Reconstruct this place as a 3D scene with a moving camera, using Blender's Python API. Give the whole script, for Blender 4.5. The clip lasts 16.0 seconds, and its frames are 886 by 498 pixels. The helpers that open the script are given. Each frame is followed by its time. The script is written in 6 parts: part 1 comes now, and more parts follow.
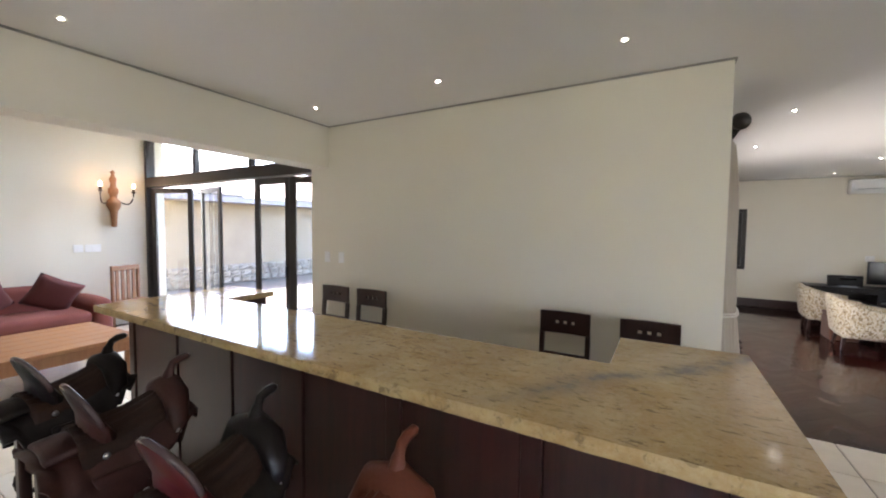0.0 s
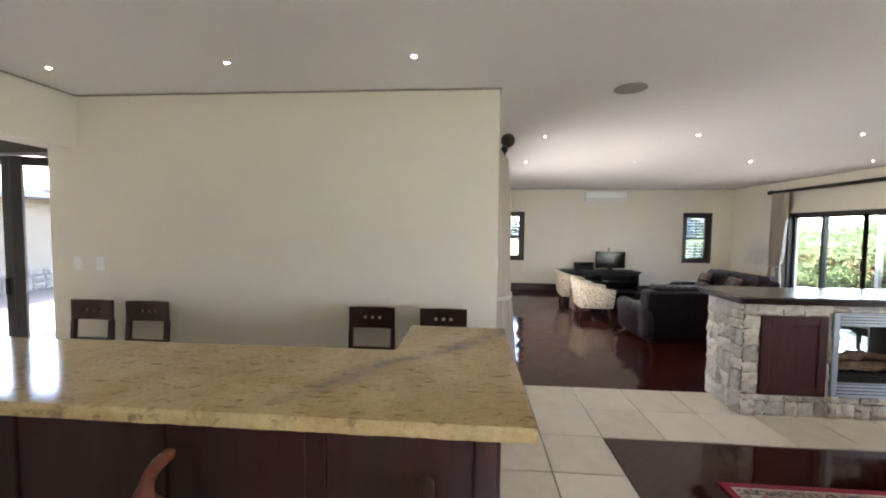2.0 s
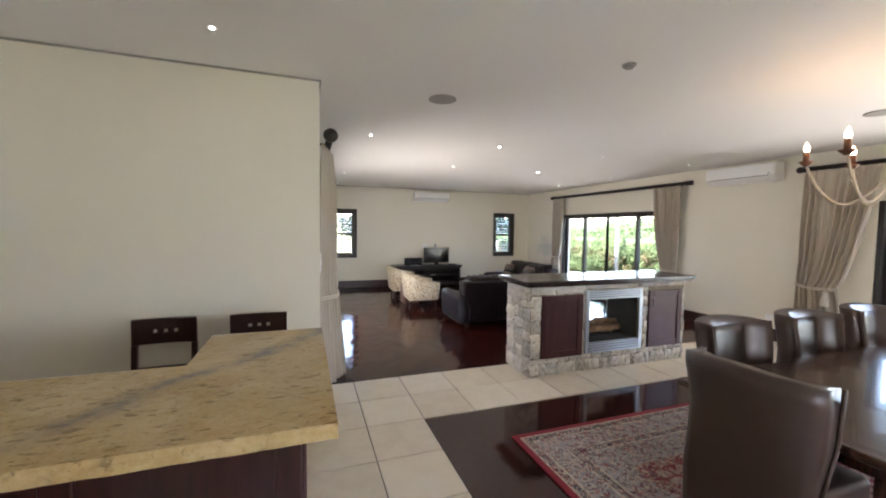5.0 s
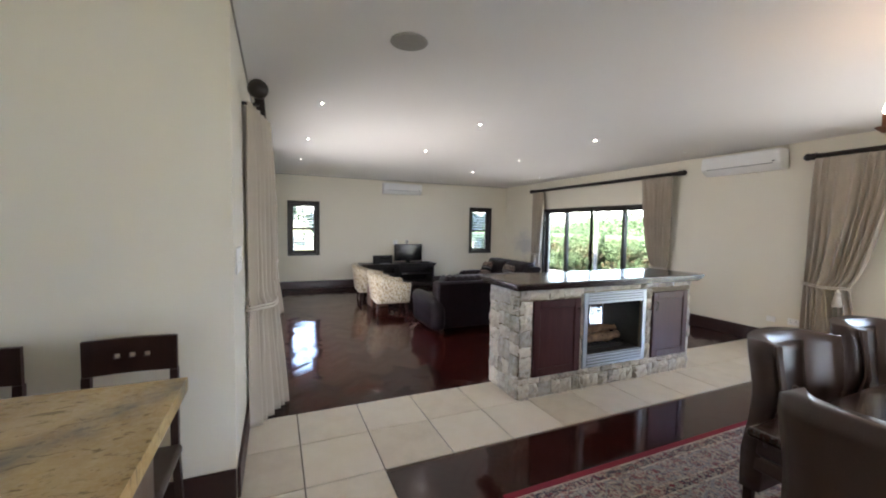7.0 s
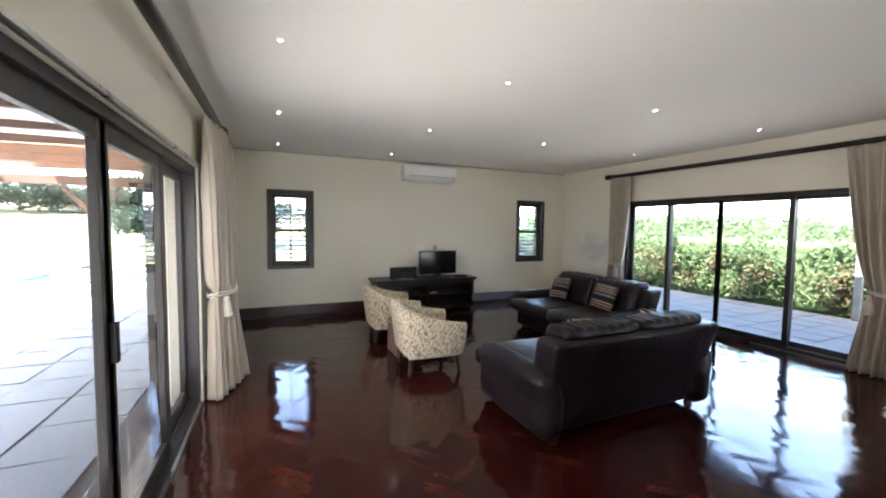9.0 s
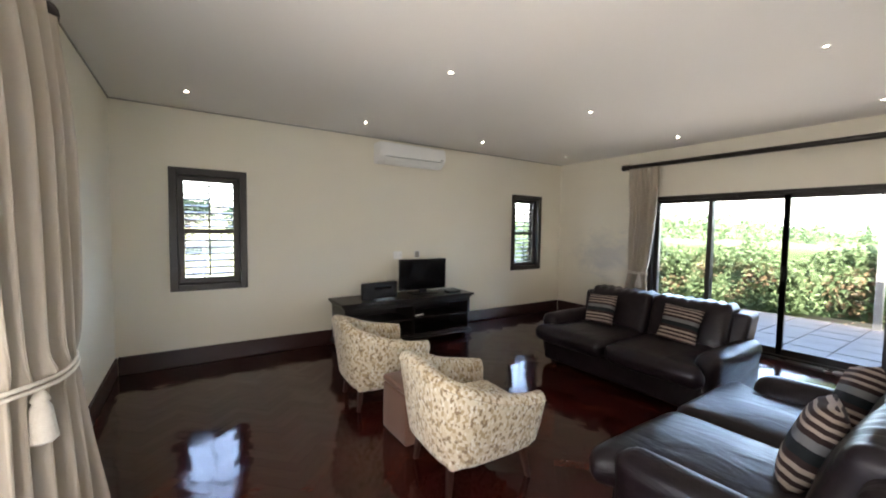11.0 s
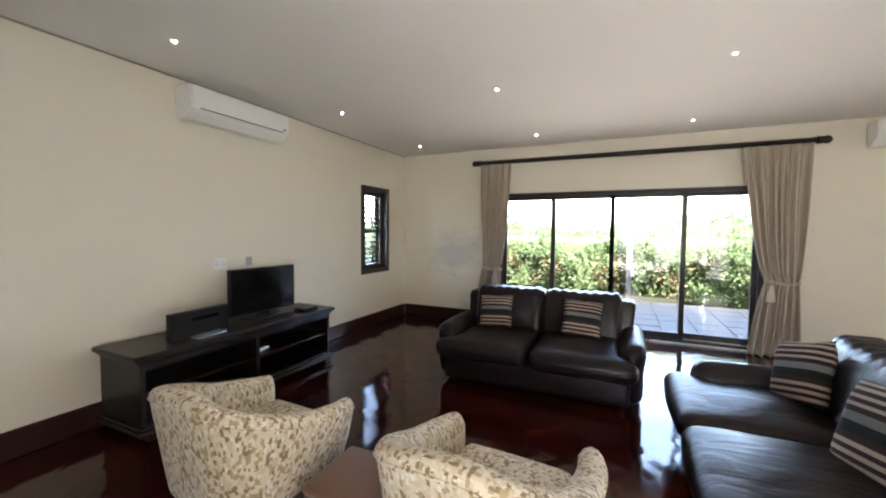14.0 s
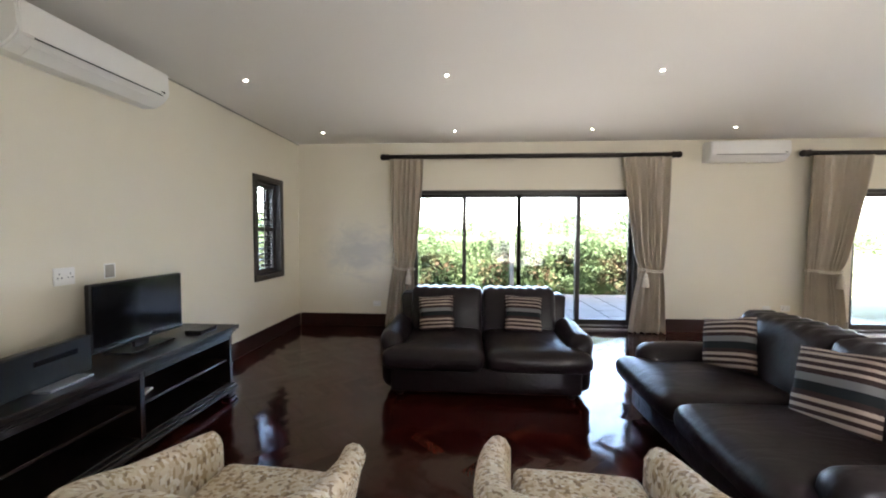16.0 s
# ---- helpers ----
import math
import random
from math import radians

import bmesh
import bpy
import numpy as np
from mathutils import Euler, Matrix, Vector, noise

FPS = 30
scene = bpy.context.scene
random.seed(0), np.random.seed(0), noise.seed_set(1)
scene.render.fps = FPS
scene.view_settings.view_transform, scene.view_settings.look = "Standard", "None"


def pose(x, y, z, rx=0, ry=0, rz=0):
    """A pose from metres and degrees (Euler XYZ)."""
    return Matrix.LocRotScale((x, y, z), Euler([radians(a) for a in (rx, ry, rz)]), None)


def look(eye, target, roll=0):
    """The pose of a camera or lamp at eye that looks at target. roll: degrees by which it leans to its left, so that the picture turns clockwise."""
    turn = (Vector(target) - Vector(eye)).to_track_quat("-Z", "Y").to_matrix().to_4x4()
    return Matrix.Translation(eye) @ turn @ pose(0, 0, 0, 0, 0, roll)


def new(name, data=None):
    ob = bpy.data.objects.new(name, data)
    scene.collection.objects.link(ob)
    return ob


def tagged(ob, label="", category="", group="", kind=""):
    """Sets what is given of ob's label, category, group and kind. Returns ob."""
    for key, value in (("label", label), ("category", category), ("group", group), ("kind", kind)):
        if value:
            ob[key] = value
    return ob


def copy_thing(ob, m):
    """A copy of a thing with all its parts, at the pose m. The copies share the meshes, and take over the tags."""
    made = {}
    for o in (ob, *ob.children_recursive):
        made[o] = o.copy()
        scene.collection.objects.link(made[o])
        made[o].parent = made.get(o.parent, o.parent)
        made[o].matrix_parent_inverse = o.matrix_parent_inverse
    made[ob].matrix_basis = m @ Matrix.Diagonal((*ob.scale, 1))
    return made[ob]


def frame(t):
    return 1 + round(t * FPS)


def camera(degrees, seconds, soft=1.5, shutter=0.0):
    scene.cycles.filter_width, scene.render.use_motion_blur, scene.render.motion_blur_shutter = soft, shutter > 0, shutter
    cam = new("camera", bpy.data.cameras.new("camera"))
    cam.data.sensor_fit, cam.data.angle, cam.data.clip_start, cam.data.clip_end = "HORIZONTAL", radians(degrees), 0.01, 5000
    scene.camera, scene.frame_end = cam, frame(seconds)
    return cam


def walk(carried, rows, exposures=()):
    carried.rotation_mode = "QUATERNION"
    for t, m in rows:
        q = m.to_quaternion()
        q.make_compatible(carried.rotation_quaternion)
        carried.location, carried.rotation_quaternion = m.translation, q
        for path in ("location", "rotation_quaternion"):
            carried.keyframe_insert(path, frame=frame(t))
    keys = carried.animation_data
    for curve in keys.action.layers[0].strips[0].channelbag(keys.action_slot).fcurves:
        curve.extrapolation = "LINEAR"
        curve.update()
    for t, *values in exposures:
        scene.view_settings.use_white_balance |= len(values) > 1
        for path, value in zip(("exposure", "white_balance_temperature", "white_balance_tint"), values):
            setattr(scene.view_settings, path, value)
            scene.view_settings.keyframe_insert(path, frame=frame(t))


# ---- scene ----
cam = camera(98.1, 16.0, soft=2.0)
PATH = [
    (0, (0.211, -0.189, 1.673), (-0.784, 1.543, 1.567), 0.6),
    (0.5, (0.234, -0.171, 1.683), (-0.556, 1.663, 1.575), 0.6),
    (1, (0.283, -0.168, 1.686), (-0.284, 1.747, 1.578), 0.6),
    (1.5, (0.337, -0.182, 1.674), (-0.018, 1.783, 1.571), 0.6),
    (2, (0.369, -0.186, 1.673), (0.216, 1.806, 1.57), 0.6),
    (2.5, (0.395, -0.193, 1.669), (0.418, 1.804, 1.569), 0.6),
    (3, (0.414, -0.191, 1.671), (0.605, 1.797, 1.569), 0.8),
    (3.5, (0.432, -0.2, 1.681), (0.763, 1.769, 1.576), 0.7),
    (4, (0.449, -0.212, 1.671), (0.91, 1.732, 1.567), 0.8),
    (4.5, (0.459, -0.221, 1.664), (1.029, 1.693, 1.563), 0.7),
    (5, (0.472, -0.216, 1.672), (1.142, 1.665, 1.566), 0.8),
    (7.5, (0.932, 1.151, 1.592), (1.73, 2.981, 1.477), 0.9),
    (8, (1.066, 1.92, 1.595), (1.864, 3.75, 1.482), 0.8),
    (8.5, (1.14, 2.715, 1.594), (1.936, 4.546, 1.478), 0.7),
    (9, (1.189, 3.564, 1.592), (1.985, 5.395, 1.474), 0.7),
    (11.5, (1.251, 5.882, 1.552), (2.485, 7.452, 1.448), 0.8),
    (12, (1.224, 6.144, 1.539), (2.599, 7.592, 1.437), 0.7),
    (12.5, (1.261, 6.391, 1.527), (2.743, 7.73, 1.428), 0.7),
    (13, (1.284, 6.628, 1.532), (2.872, 7.839, 1.431), 0.7),
    (13.5, (1.266, 6.896, 1.507), (2.985, 7.915, 1.416), 0.6),
    (14, (1.306, 7.126, 1.495), (3.119, 7.967, 1.403), 0.5),
    (14.5, (1.355, 7.349, 1.5), (3.221, 8.063, 1.407), 0.6),
    (15, (1.353, 7.601, 1.486), (3.278, 8.135, 1.398), 0.5),
    (15.5, (1.354, 7.817, 1.483), (3.331, 8.104, 1.394), 0.4),
    (16, (1.43, 8.007, 1.458), (3.424, 8.142, 1.372), 0.2),
]
walk(cam, [(t, look(eye, target, roll)) for t, eye, target, roll in PATH], [(0.0, 5.85, 6600, 18), (3.0, 6.1, 6600, 17), (5.2, 5.95, 6600, 17), (7.5, 5.85, 6200, 16), (8.0, 5.85, 6100, 14), (8.5, 5.8, 6250, 15), (9.0, 5.75, 6400, 15), (11.5, 5.95, 6850, 16), (16.0, 6.1, 6750, 15)])

# ---- light ----
world = bpy.data.worlds.new("sky")
scene.world = world
world.use_nodes = True
wn = world.node_tree
sky = wn.nodes.new("ShaderNodeTexSky")
sky.sky_type = "NISHITA"
sky.sun_disc = False
sky.sun_elevation = radians(60)
sky.sun_rotation = radians(249)
sky.air_density, sky.dust_density = 1.0, 2.5
wn.links.new(sky.outputs[0], wn.nodes["Background"].inputs[0])
wn.nodes["Background"].inputs[1].default_value = 0.08

sun = new("sun", bpy.data.lights.new("sun", "SUN"))
sun.data.energy, sun.data.angle, sun.data.color = 2.0, radians(0.5), (1.0, 0.95, 0.87)
sun.matrix_world = look((-8, -3, 15), (0, 0, 0))


def daylight(x, y, z, tx, ty, tz, wide, high, watts, color=(1.0, 0.96, 0.90), spread=86):
    """Daylight from the sky or the sunlit ground, entering at a glass door or a window."""
    lamp = new("daylight", bpy.data.lights.new("daylight", "AREA"))
    lamp.data.shape, lamp.data.size, lamp.data.size_y = "RECTANGLE", wide, high
    lamp.data.energy, lamp.data.color = watts, color
    lamp.data.spread = radians(spread)
    lamp.matrix_world = look((x, y, z), (tx, ty, tz))


COOL, WARM = (0.92, 0.97, 1.0), (1.0, 0.93, 0.82)
# thrown up from the sunlit ground outside each glass door
daylight(7.22, 7.2, 0.40, 6.22, 7.2, 1.60, 3.2, 0.6, 0.17, WARM)
daylight(7.22, 0.85, 0.40, 6.22, 0.85, 1.68, 3.2, 0.6, 0.36, WARM)
daylight(0.66, 5.85, 0.40, 1.66, 5.85, 1.50, 3.1, 0.6, 0.32, WARM)
# falling in from the sky
for yy in (4.85, 5.85, 6.85):
    daylight(0.50, yy, 1.05, 1.32, yy + 0.60, 1.08, 0.9, 1.7, 0.30, (0.98, 0.98, 0.97), 165)
daylight(7.22, 0.60, 1.05, 6.22, 0.60, 0.95, 2.7, 1.8, 1.15, COOL, 170)
daylight(-5.5, 3.02, 2.88, -5.5, 2.42, 1.85, 3.8, 0.6, 0.7, COOL)
# lamp at the added south window, to brighten kitchen wall and near curtain
daylight(1.75, -2.66, 1.55, 1.75, -1.66, 1.40, 3.0, 1.0, 0.34, (0.98, 0.98, 1.0), 170)


def bulb_light(x, y, z, watts, radius=0.03, color=(1.0, 0.62, 0.32)):
    lamp = new("bulb_light", bpy.data.lights.new("bulb_light", "POINT"))
    lamp.data.energy, lamp.data.color, lamp.data.shadow_soft_size = watts, color, radius
    lamp.location = (x, y, z)


# ---- materials ----
def nodes_of(name):
    m = bpy.data.materials.new(name)
    m.use_nodes = True
    return m, m.node_tree, m.node_tree.nodes["Principled BSDF"]


def coords(nt, scale=(1, 1, 1), rot=(0, 0, 0)):
    tc = nt.nodes.new("ShaderNodeTexCoord")
    mp = nt.nodes.new("ShaderNodeMapping")
    mp.inputs["Scale"].default_value = scale
    mp.inputs["Rotation"].default_value = rot
    nt.links.new(tc.outputs["Object"], mp.inputs[0])
    return mp.outputs[0]


def noise_tex(nt, vec, scale, detail=4, rough=0.6, dist=0.0):
    n = nt.nodes.new("ShaderNodeTexNoise")
    n.inputs["Scale"].default_value, n.inputs["Detail"].default_value = scale, detail
    n.inputs["Roughness"].default_value, n.inputs["Distortion"].default_value = rough, dist
    nt.links.new(vec, n.inputs["Vector"])
    return n.outputs["Fac"]


def ramp(nt, fac, stops):
    r = nt.nodes.new("ShaderNodeValToRGB")
    el = r.color_ramp.elements
    while len(el) < len(stops):
        el.new(0.5)
    for e, (p, c) in zip(el, stops):
        e.position, e.color = p, (*c, 1)
    nt.links.new(fac, r.inputs[0])
    return r.outputs[0]


def mixc(nt, fac, a, b, mode="MIX"):
    m = nt.nodes.new("ShaderNodeMix")
    m.data_type, m.blend_type = "RGBA", mode
    for s, v in ((m.inputs[0], fac), (m.inputs[6], a), (m.inputs[7], b)):
        if isinstance(v, (int, float)):
            s.default_value = v
        elif isinstance(v, tuple):
            s.default_value = (*v, 1)
        else:
            nt.links.new(v, s)
    return m.outputs[2]


def math_node(nt, op, a, b=0.0):
    m = nt.nodes.new("ShaderNodeMath")
    m.operation = op
    for s, v in ((m.inputs[0], a), (m.inputs[1], b)):
        if isinstance(v, (int, float)):
            s.default_value = v
        else:
            nt.links.new(v, s)
    return m.outputs[0]


def bump_to(nt, bs, height, strength, dist=0.01):
    b = nt.nodes.new("ShaderNodeBump")
    b.inputs["Strength"].default_value, b.inputs["Distance"].default_value = strength, dist
    nt.links.new(height, b.inputs["Height"])
    nt.links.new(b.outputs[0], bs.inputs["Normal"])


def piece_random(nt):
    """A number for each piece: by object, and by loose island where pieces are joined."""
    oi, ge = nt.nodes.new("ShaderNodeObjectInfo"), nt.nodes.new("ShaderNodeNewGeometry")
    return math_node(nt, "FRACT", math_node(nt, "ADD", oi.outputs["Random"], ge.outputs["Random Per Island"]))


def surf(name, c1, c2, scale=3.0, rough=0.5, rough2=None, bump=0.1, bscale=60.0, stretch=(1, 1, 1), metal=0.0, coat=0.0, spec=0.5, sheen=0.0, bdist=0.004):
    m, nt, bs = nodes_of(name)
    v = coords(nt, stretch)
    big, fine = noise_tex(nt, v, scale, 3), noise_tex(nt, v, bscale, 5)
    mixed = math_node(nt, "ADD", math_node(nt, "MULTIPLY", big, 0.65), math_node(nt, "MULTIPLY", fine, 0.35))
    nt.links.new(ramp(nt, mixed, [(0.3, c1), (0.7, c2)]), bs.inputs["Base Color"])
    rr = rough if rough2 is None else rough2
    nt.links.new(ramp(nt, big, [(0.3, (rough,) * 3), (0.7, (rr,) * 3)]), bs.inputs["Roughness"])
    bs.inputs["Metallic"].default_value, bs.inputs["Coat Weight"].default_value = metal, coat
    bs.inputs["Specular IOR Level"].default_value, bs.inputs["Sheen Weight"].default_value = spec, sheen
    if bump:
        bump_to(nt, bs, fine, bump, bdist)
    return m


def creased_leather(name, c1, c2, rough, spec):
    """Soft hide: fine grain and long shallow creases."""
    m, nt, bs = nodes_of(name)
    v = coords(nt)
    big, grain = noise_tex(nt, v, 4, 3), noise_tex(nt, v, 230, 3)
    crease = noise_tex(nt, coords(nt, (1.0, 0.4, 1.3)), 7, 3, 0.5, 0.8)
    pucker = noise_tex(nt, coords(nt, (1.0, 0.25, 0.5)), 30, 3, 0.5, 0.6)
    nt.links.new(ramp(nt, big, [(0.3, c1), (0.7, c2)]), bs.inputs["Base Color"])
    nt.links.new(ramp(nt, crease, [(0.3, (rough * 0.93,) * 3), (0.7, (rough * 1.07,) * 3)]), bs.inputs["Roughness"])
    bs.inputs["Specular IOR Level"].default_value = spec
    bump_to(nt, bs, math_node(nt, "ADD", math_node(nt, "MULTIPLY", crease, 1.0), math_node(nt, "ADD", math_node(nt, "MULTIPLY", pucker, 0.14), math_node(nt, "MULTIPLY", grain, 0.03))), 0.42, 0.02)
    return m


def glow(name, color, strength):
    m, nt, bs = nodes_of(name)
    bs.inputs["Base Color"].default_value = (*color, 1)
    bs.inputs["Emission Color"].default_value = (*color, 1)
    bs.inputs["Emission Strength"].default_value = strength
    return m


def glass_mat():
    m, nt, bs = nodes_of("window glass")
    bs.inputs["Base Color"].default_value = (0.97, 0.99, 0.98, 1)
    bs.inputs["Roughness"].default_value, bs.inputs["Transmission Weight"].default_value = 0.0, 1.0
    bs.inputs["IOR"].default_value = 1.45
    return m


def wood_pieces(name, dark, mid, light, rough=0.12, coat=0.6, tilt=0.018):
    m, nt, bs = nodes_of(name)
    rnd = piece_random(nt)
    v = coords(nt, (1, 1, 1))
    g = noise_tex(nt, coords(nt, (9, 60, 9), (0, 0, radians(45))), 1.5, 5, 0.65, 0.4)
    tone = math_node(nt, "ADD", math_node(nt, "MULTIPLY", rnd, 0.7), math_node(nt, "MULTIPLY", g, 0.3))
    col = ramp(nt, tone, [(0.05, dark), (0.74, mid), (0.95, light)])
    worn = noise_tex(nt, v, 1.1, 4)
    nt.links.new(mixc(nt, math_node(nt, "MULTIPLY", worn, 0.5), col, dark), bs.inputs["Base Color"])
    nt.links.new(ramp(nt, worn, [(0.3, (rough * 0.6,) * 3), (0.75, (rough * 1.6,) * 3)]), bs.inputs["Roughness"])
    bs.inputs["Coat Weight"].default_value, bs.inputs["Coat Roughness"].default_value = coat, 0.05
    bs.inputs["Specular IOR Level"].default_value = 0.4
    # each block lies at its own slight tilt
    ge, cv, vm = nt.nodes.new("ShaderNodeNewGeometry"), nt.nodes.new("ShaderNodeCombineXYZ"), nt.nodes.new("ShaderNodeVectorMath")
    for k, mul in ((0, 7.31), (1, 13.7)):
        r = math_node(nt, "FRACT", math_node(nt, "MULTIPLY", rnd, mul))
        nt.links.new(math_node(nt, "MULTIPLY", math_node(nt, "SUBTRACT", r, 0.5), tilt), cv.inputs[k])
    nt.links.new(ge.outputs["Normal"], vm.inputs[0])
    nt.links.new(cv.outputs[0], vm.inputs[1])
    b = nt.nodes.new("ShaderNodeBump")
    b.inputs["Strength"].default_value, b.inputs["Distance"].default_value = 0.22, 0.004
    nt.links.new(noise_tex(nt, coords(nt, (1, 1, 1), (0, 0, radians(45))), 9.0, 3), b.inputs["Height"])
    nt.links.new(vm.outputs[0], b.inputs["Normal"])
    nt.links.new(b.outputs[0], bs.inputs["Normal"])
    nt.links.new(b.outputs[0], bs.inputs["Coat Normal"])
    return m


def tile_mat():
    m, nt, bs = nodes_of("cream ceramic tile")
    rnd, v = piece_random(nt), coords(nt)
    tone = math_node(nt, "ADD", math_node(nt, "MULTIPLY", rnd, 0.35), math_node(nt, "MULTIPLY", noise_tex(nt, v, 5.0, 6, 0.65), 0.65))
    nt.links.new(ramp(nt, tone, [(0.2, (0.58, 0.495, 0.37)), (0.5, (0.70, 0.62, 0.49)), (0.8, (0.77, 0.70, 0.58))]), bs.inputs["Base Color"])
    bs.inputs["Roughness"].default_value = 0.28
    bump_to(nt, bs, noise_tex(nt, v, 9.0, 4), 0.08, 0.004)
    return m


def granite_mat(name="golden granite", rough=0.09):
    m, nt, bs = nodes_of(name)
    v = coords(nt)
    broad = noise_tex(nt, v, 3.2, 6, 0.7, 0.6)
    grain = noise_tex(nt, v, 55, 5, 0.75)
    col = ramp(nt, broad, [(0.22, (0.26, 0.145, 0.052)), (0.42, (0.42, 0.275, 0.105)), (0.60, (0.50, 0.36, 0.165)), (0.8, (0.55, 0.43, 0.24))])
    col = mixc(nt, ramp(nt, grain, [(0.42, (0, 0, 0)), (0.62, (0.22, 0.22, 0.22))]), col, (0.66, 0.54, 0.34))
    specks = noise_tex(nt, coords(nt, (1, 1, 1)), 90, 3, 0.5)
    col = mixc(nt, ramp(nt, specks, [(0.28, (0.5, 0.5, 0.5)), (0.36, (0, 0, 0))]), col, (0.13, 0.08, 0.035))
    clump = noise_tex(nt, coords(nt, (1.0, 3.0, 1.0), (0, 0, radians(-49))), 16, 5, 0.65, 0.8)
    col = mixc(nt, ramp(nt, clump, [(0.565, (0, 0, 0)), (0.65, (0.75, 0.75, 0.75))]), col, (0.16, 0.11, 0.045))
    # one dark drift of mineral across the slab
    sep = nt.nodes.new("ShaderNodeSeparateXYZ")
    nt.links.new(coords(nt, (1, 1, 1), (0, 0, radians(-49))), sep.inputs[0])
    off = math_node(nt, "ADD", sep.outputs[1], math_node(nt, "MULTIPLY", noise_tex(nt, v, 3.0, 5, 0.7), 0.26))
    band = math_node(nt, "ABSOLUTE", math_node(nt, "SUBTRACT", off, 0.925))
    vein = math_node(nt, "MULTIPLY", ramp(nt, band, [(0.0, (0.85, 0.85, 0.85)), (0.035, (0.45, 0.45, 0.45)), (0.085, (0, 0, 0))]), ramp(nt, noise_tex(nt, v, 8, 4, 0.7), [(0.3, (0.2, 0.2, 0.2)), (0.6, (1, 1, 1))]))
    vein = math_node(nt, "MULTIPLY", vein, ramp(nt, sep.outputs[0], [(0.35, (0, 0, 0)), (0.85, (1, 1, 1))]))
    col = mixc(nt, vein, col, (0.15, 0.13, 0.11))
    nt.links.new(col, bs.inputs["Base Color"])
    bs.inputs["Roughness"].default_value = rough
    bs.inputs["Specular IOR Level"].default_value = 0.6 if rough < 0.2 else 0.3
    bump_to(nt, bs, grain, 0.03, 0.002)
    return m


def mosaic_fabric():
    """Woven upholstery with small square flecks in cream, taupe and brown."""
    m, nt, bs = nodes_of("cream flecked upholstery")
    v = coords(nt, (1, 1, 0.62))
    vo = nt.nodes.new("ShaderNodeTexVoronoi")
    vo.distance = "CHEBYCHEV"
    vo.inputs["Scale"].default_value = 72
    vo.inputs["Randomness"].default_value = 0.75
    nt.links.new(v, vo.inputs["Vector"])
    sep = nt.nodes.new("ShaderNodeSeparateColor")
    nt.links.new(vo.outputs["Color"], sep.inputs[0])
    r = nt.nodes.new("ShaderNodeValToRGB")
    r.color_ramp.interpolation = "CONSTANT"
    el = r.color_ramp.elements
    stops = [(0.0, (0.64, 0.555, 0.41)), (0.38, (0.56, 0.46, 0.315)), (0.58, (0.38, 0.27, 0.14)), (0.76, (0.22, 0.14, 0.068)), (0.88, (0.72, 0.67, 0.57))]
    while len(el) < len(stops):
        el.new(0.5)
    for e, (p, c) in zip(el, stops):
        e.position, e.color = p, (*c, 1)
    nt.links.new(sep.outputs[0], r.inputs[0])
    weave = noise_tex(nt, v, 260, 2)
    nt.links.new(mixc(nt, math_node(nt, "MULTIPLY", weave, 0.18), r.outputs[0], (0.5, 0.44, 0.34)), bs.inputs["Base Color"])
    bs.inputs["Roughness"].default_value, bs.inputs["Sheen Weight"].default_value = 0.75, 0.15
    bump_to(nt, bs, weave, 0.25, 0.003)
    return m


def stripe_fabric():
    """Cushion cover striped in dark brown, cream and slate along its local z."""
    m, nt, bs = nodes_of("striped cushion cover")
    tc = nt.nodes.new("ShaderNodeTexCoord")
    sep = nt.nodes.new("ShaderNodeSeparateXYZ")
    nt.links.new(tc.outputs["Generated"], sep.inputs[0])
    r = nt.nodes.new("ShaderNodeValToRGB")
    r.color_ramp.interpolation = "CONSTANT"
    br, cr, sl, bk = (0.026, 0.014, 0.013), (0.30, 0.24, 0.20), (0.13, 0.13, 0.13), (0.008, 0.011, 0.013)
    stops = [(0, br), (0.08, cr), (0.13, br), (0.18, cr), (0.23, br), (0.28, cr), (0.33, br), (0.40, bk), (0.52, sl), (0.62, br), (0.68, cr), (0.72, br), (0.77, cr), (0.81, br), (0.86, cr), (0.9, br), (0.94, cr), (0.97, br)]
    el = r.color_ramp.elements
    while len(el) < len(stops):
        el.new(0.5)
    for e, (p, c) in zip(el, stops):
        e.position, e.color = p, (*c, 1)
    nt.links.new(sep.outputs[2], r.inputs[0])
    nt.links.new(r.outputs[0], bs.inputs["Base Color"])
    bs.inputs["Roughness"].default_value, bs.inputs["Sheen Weight"].default_value = 0.8, 0.0
    bs.inputs["Specular IOR Level"].default_value = 0.2
    bump_to(nt, bs, noise_tex(nt, coords(nt), 300, 2), 0.2, 0.002)
    return m


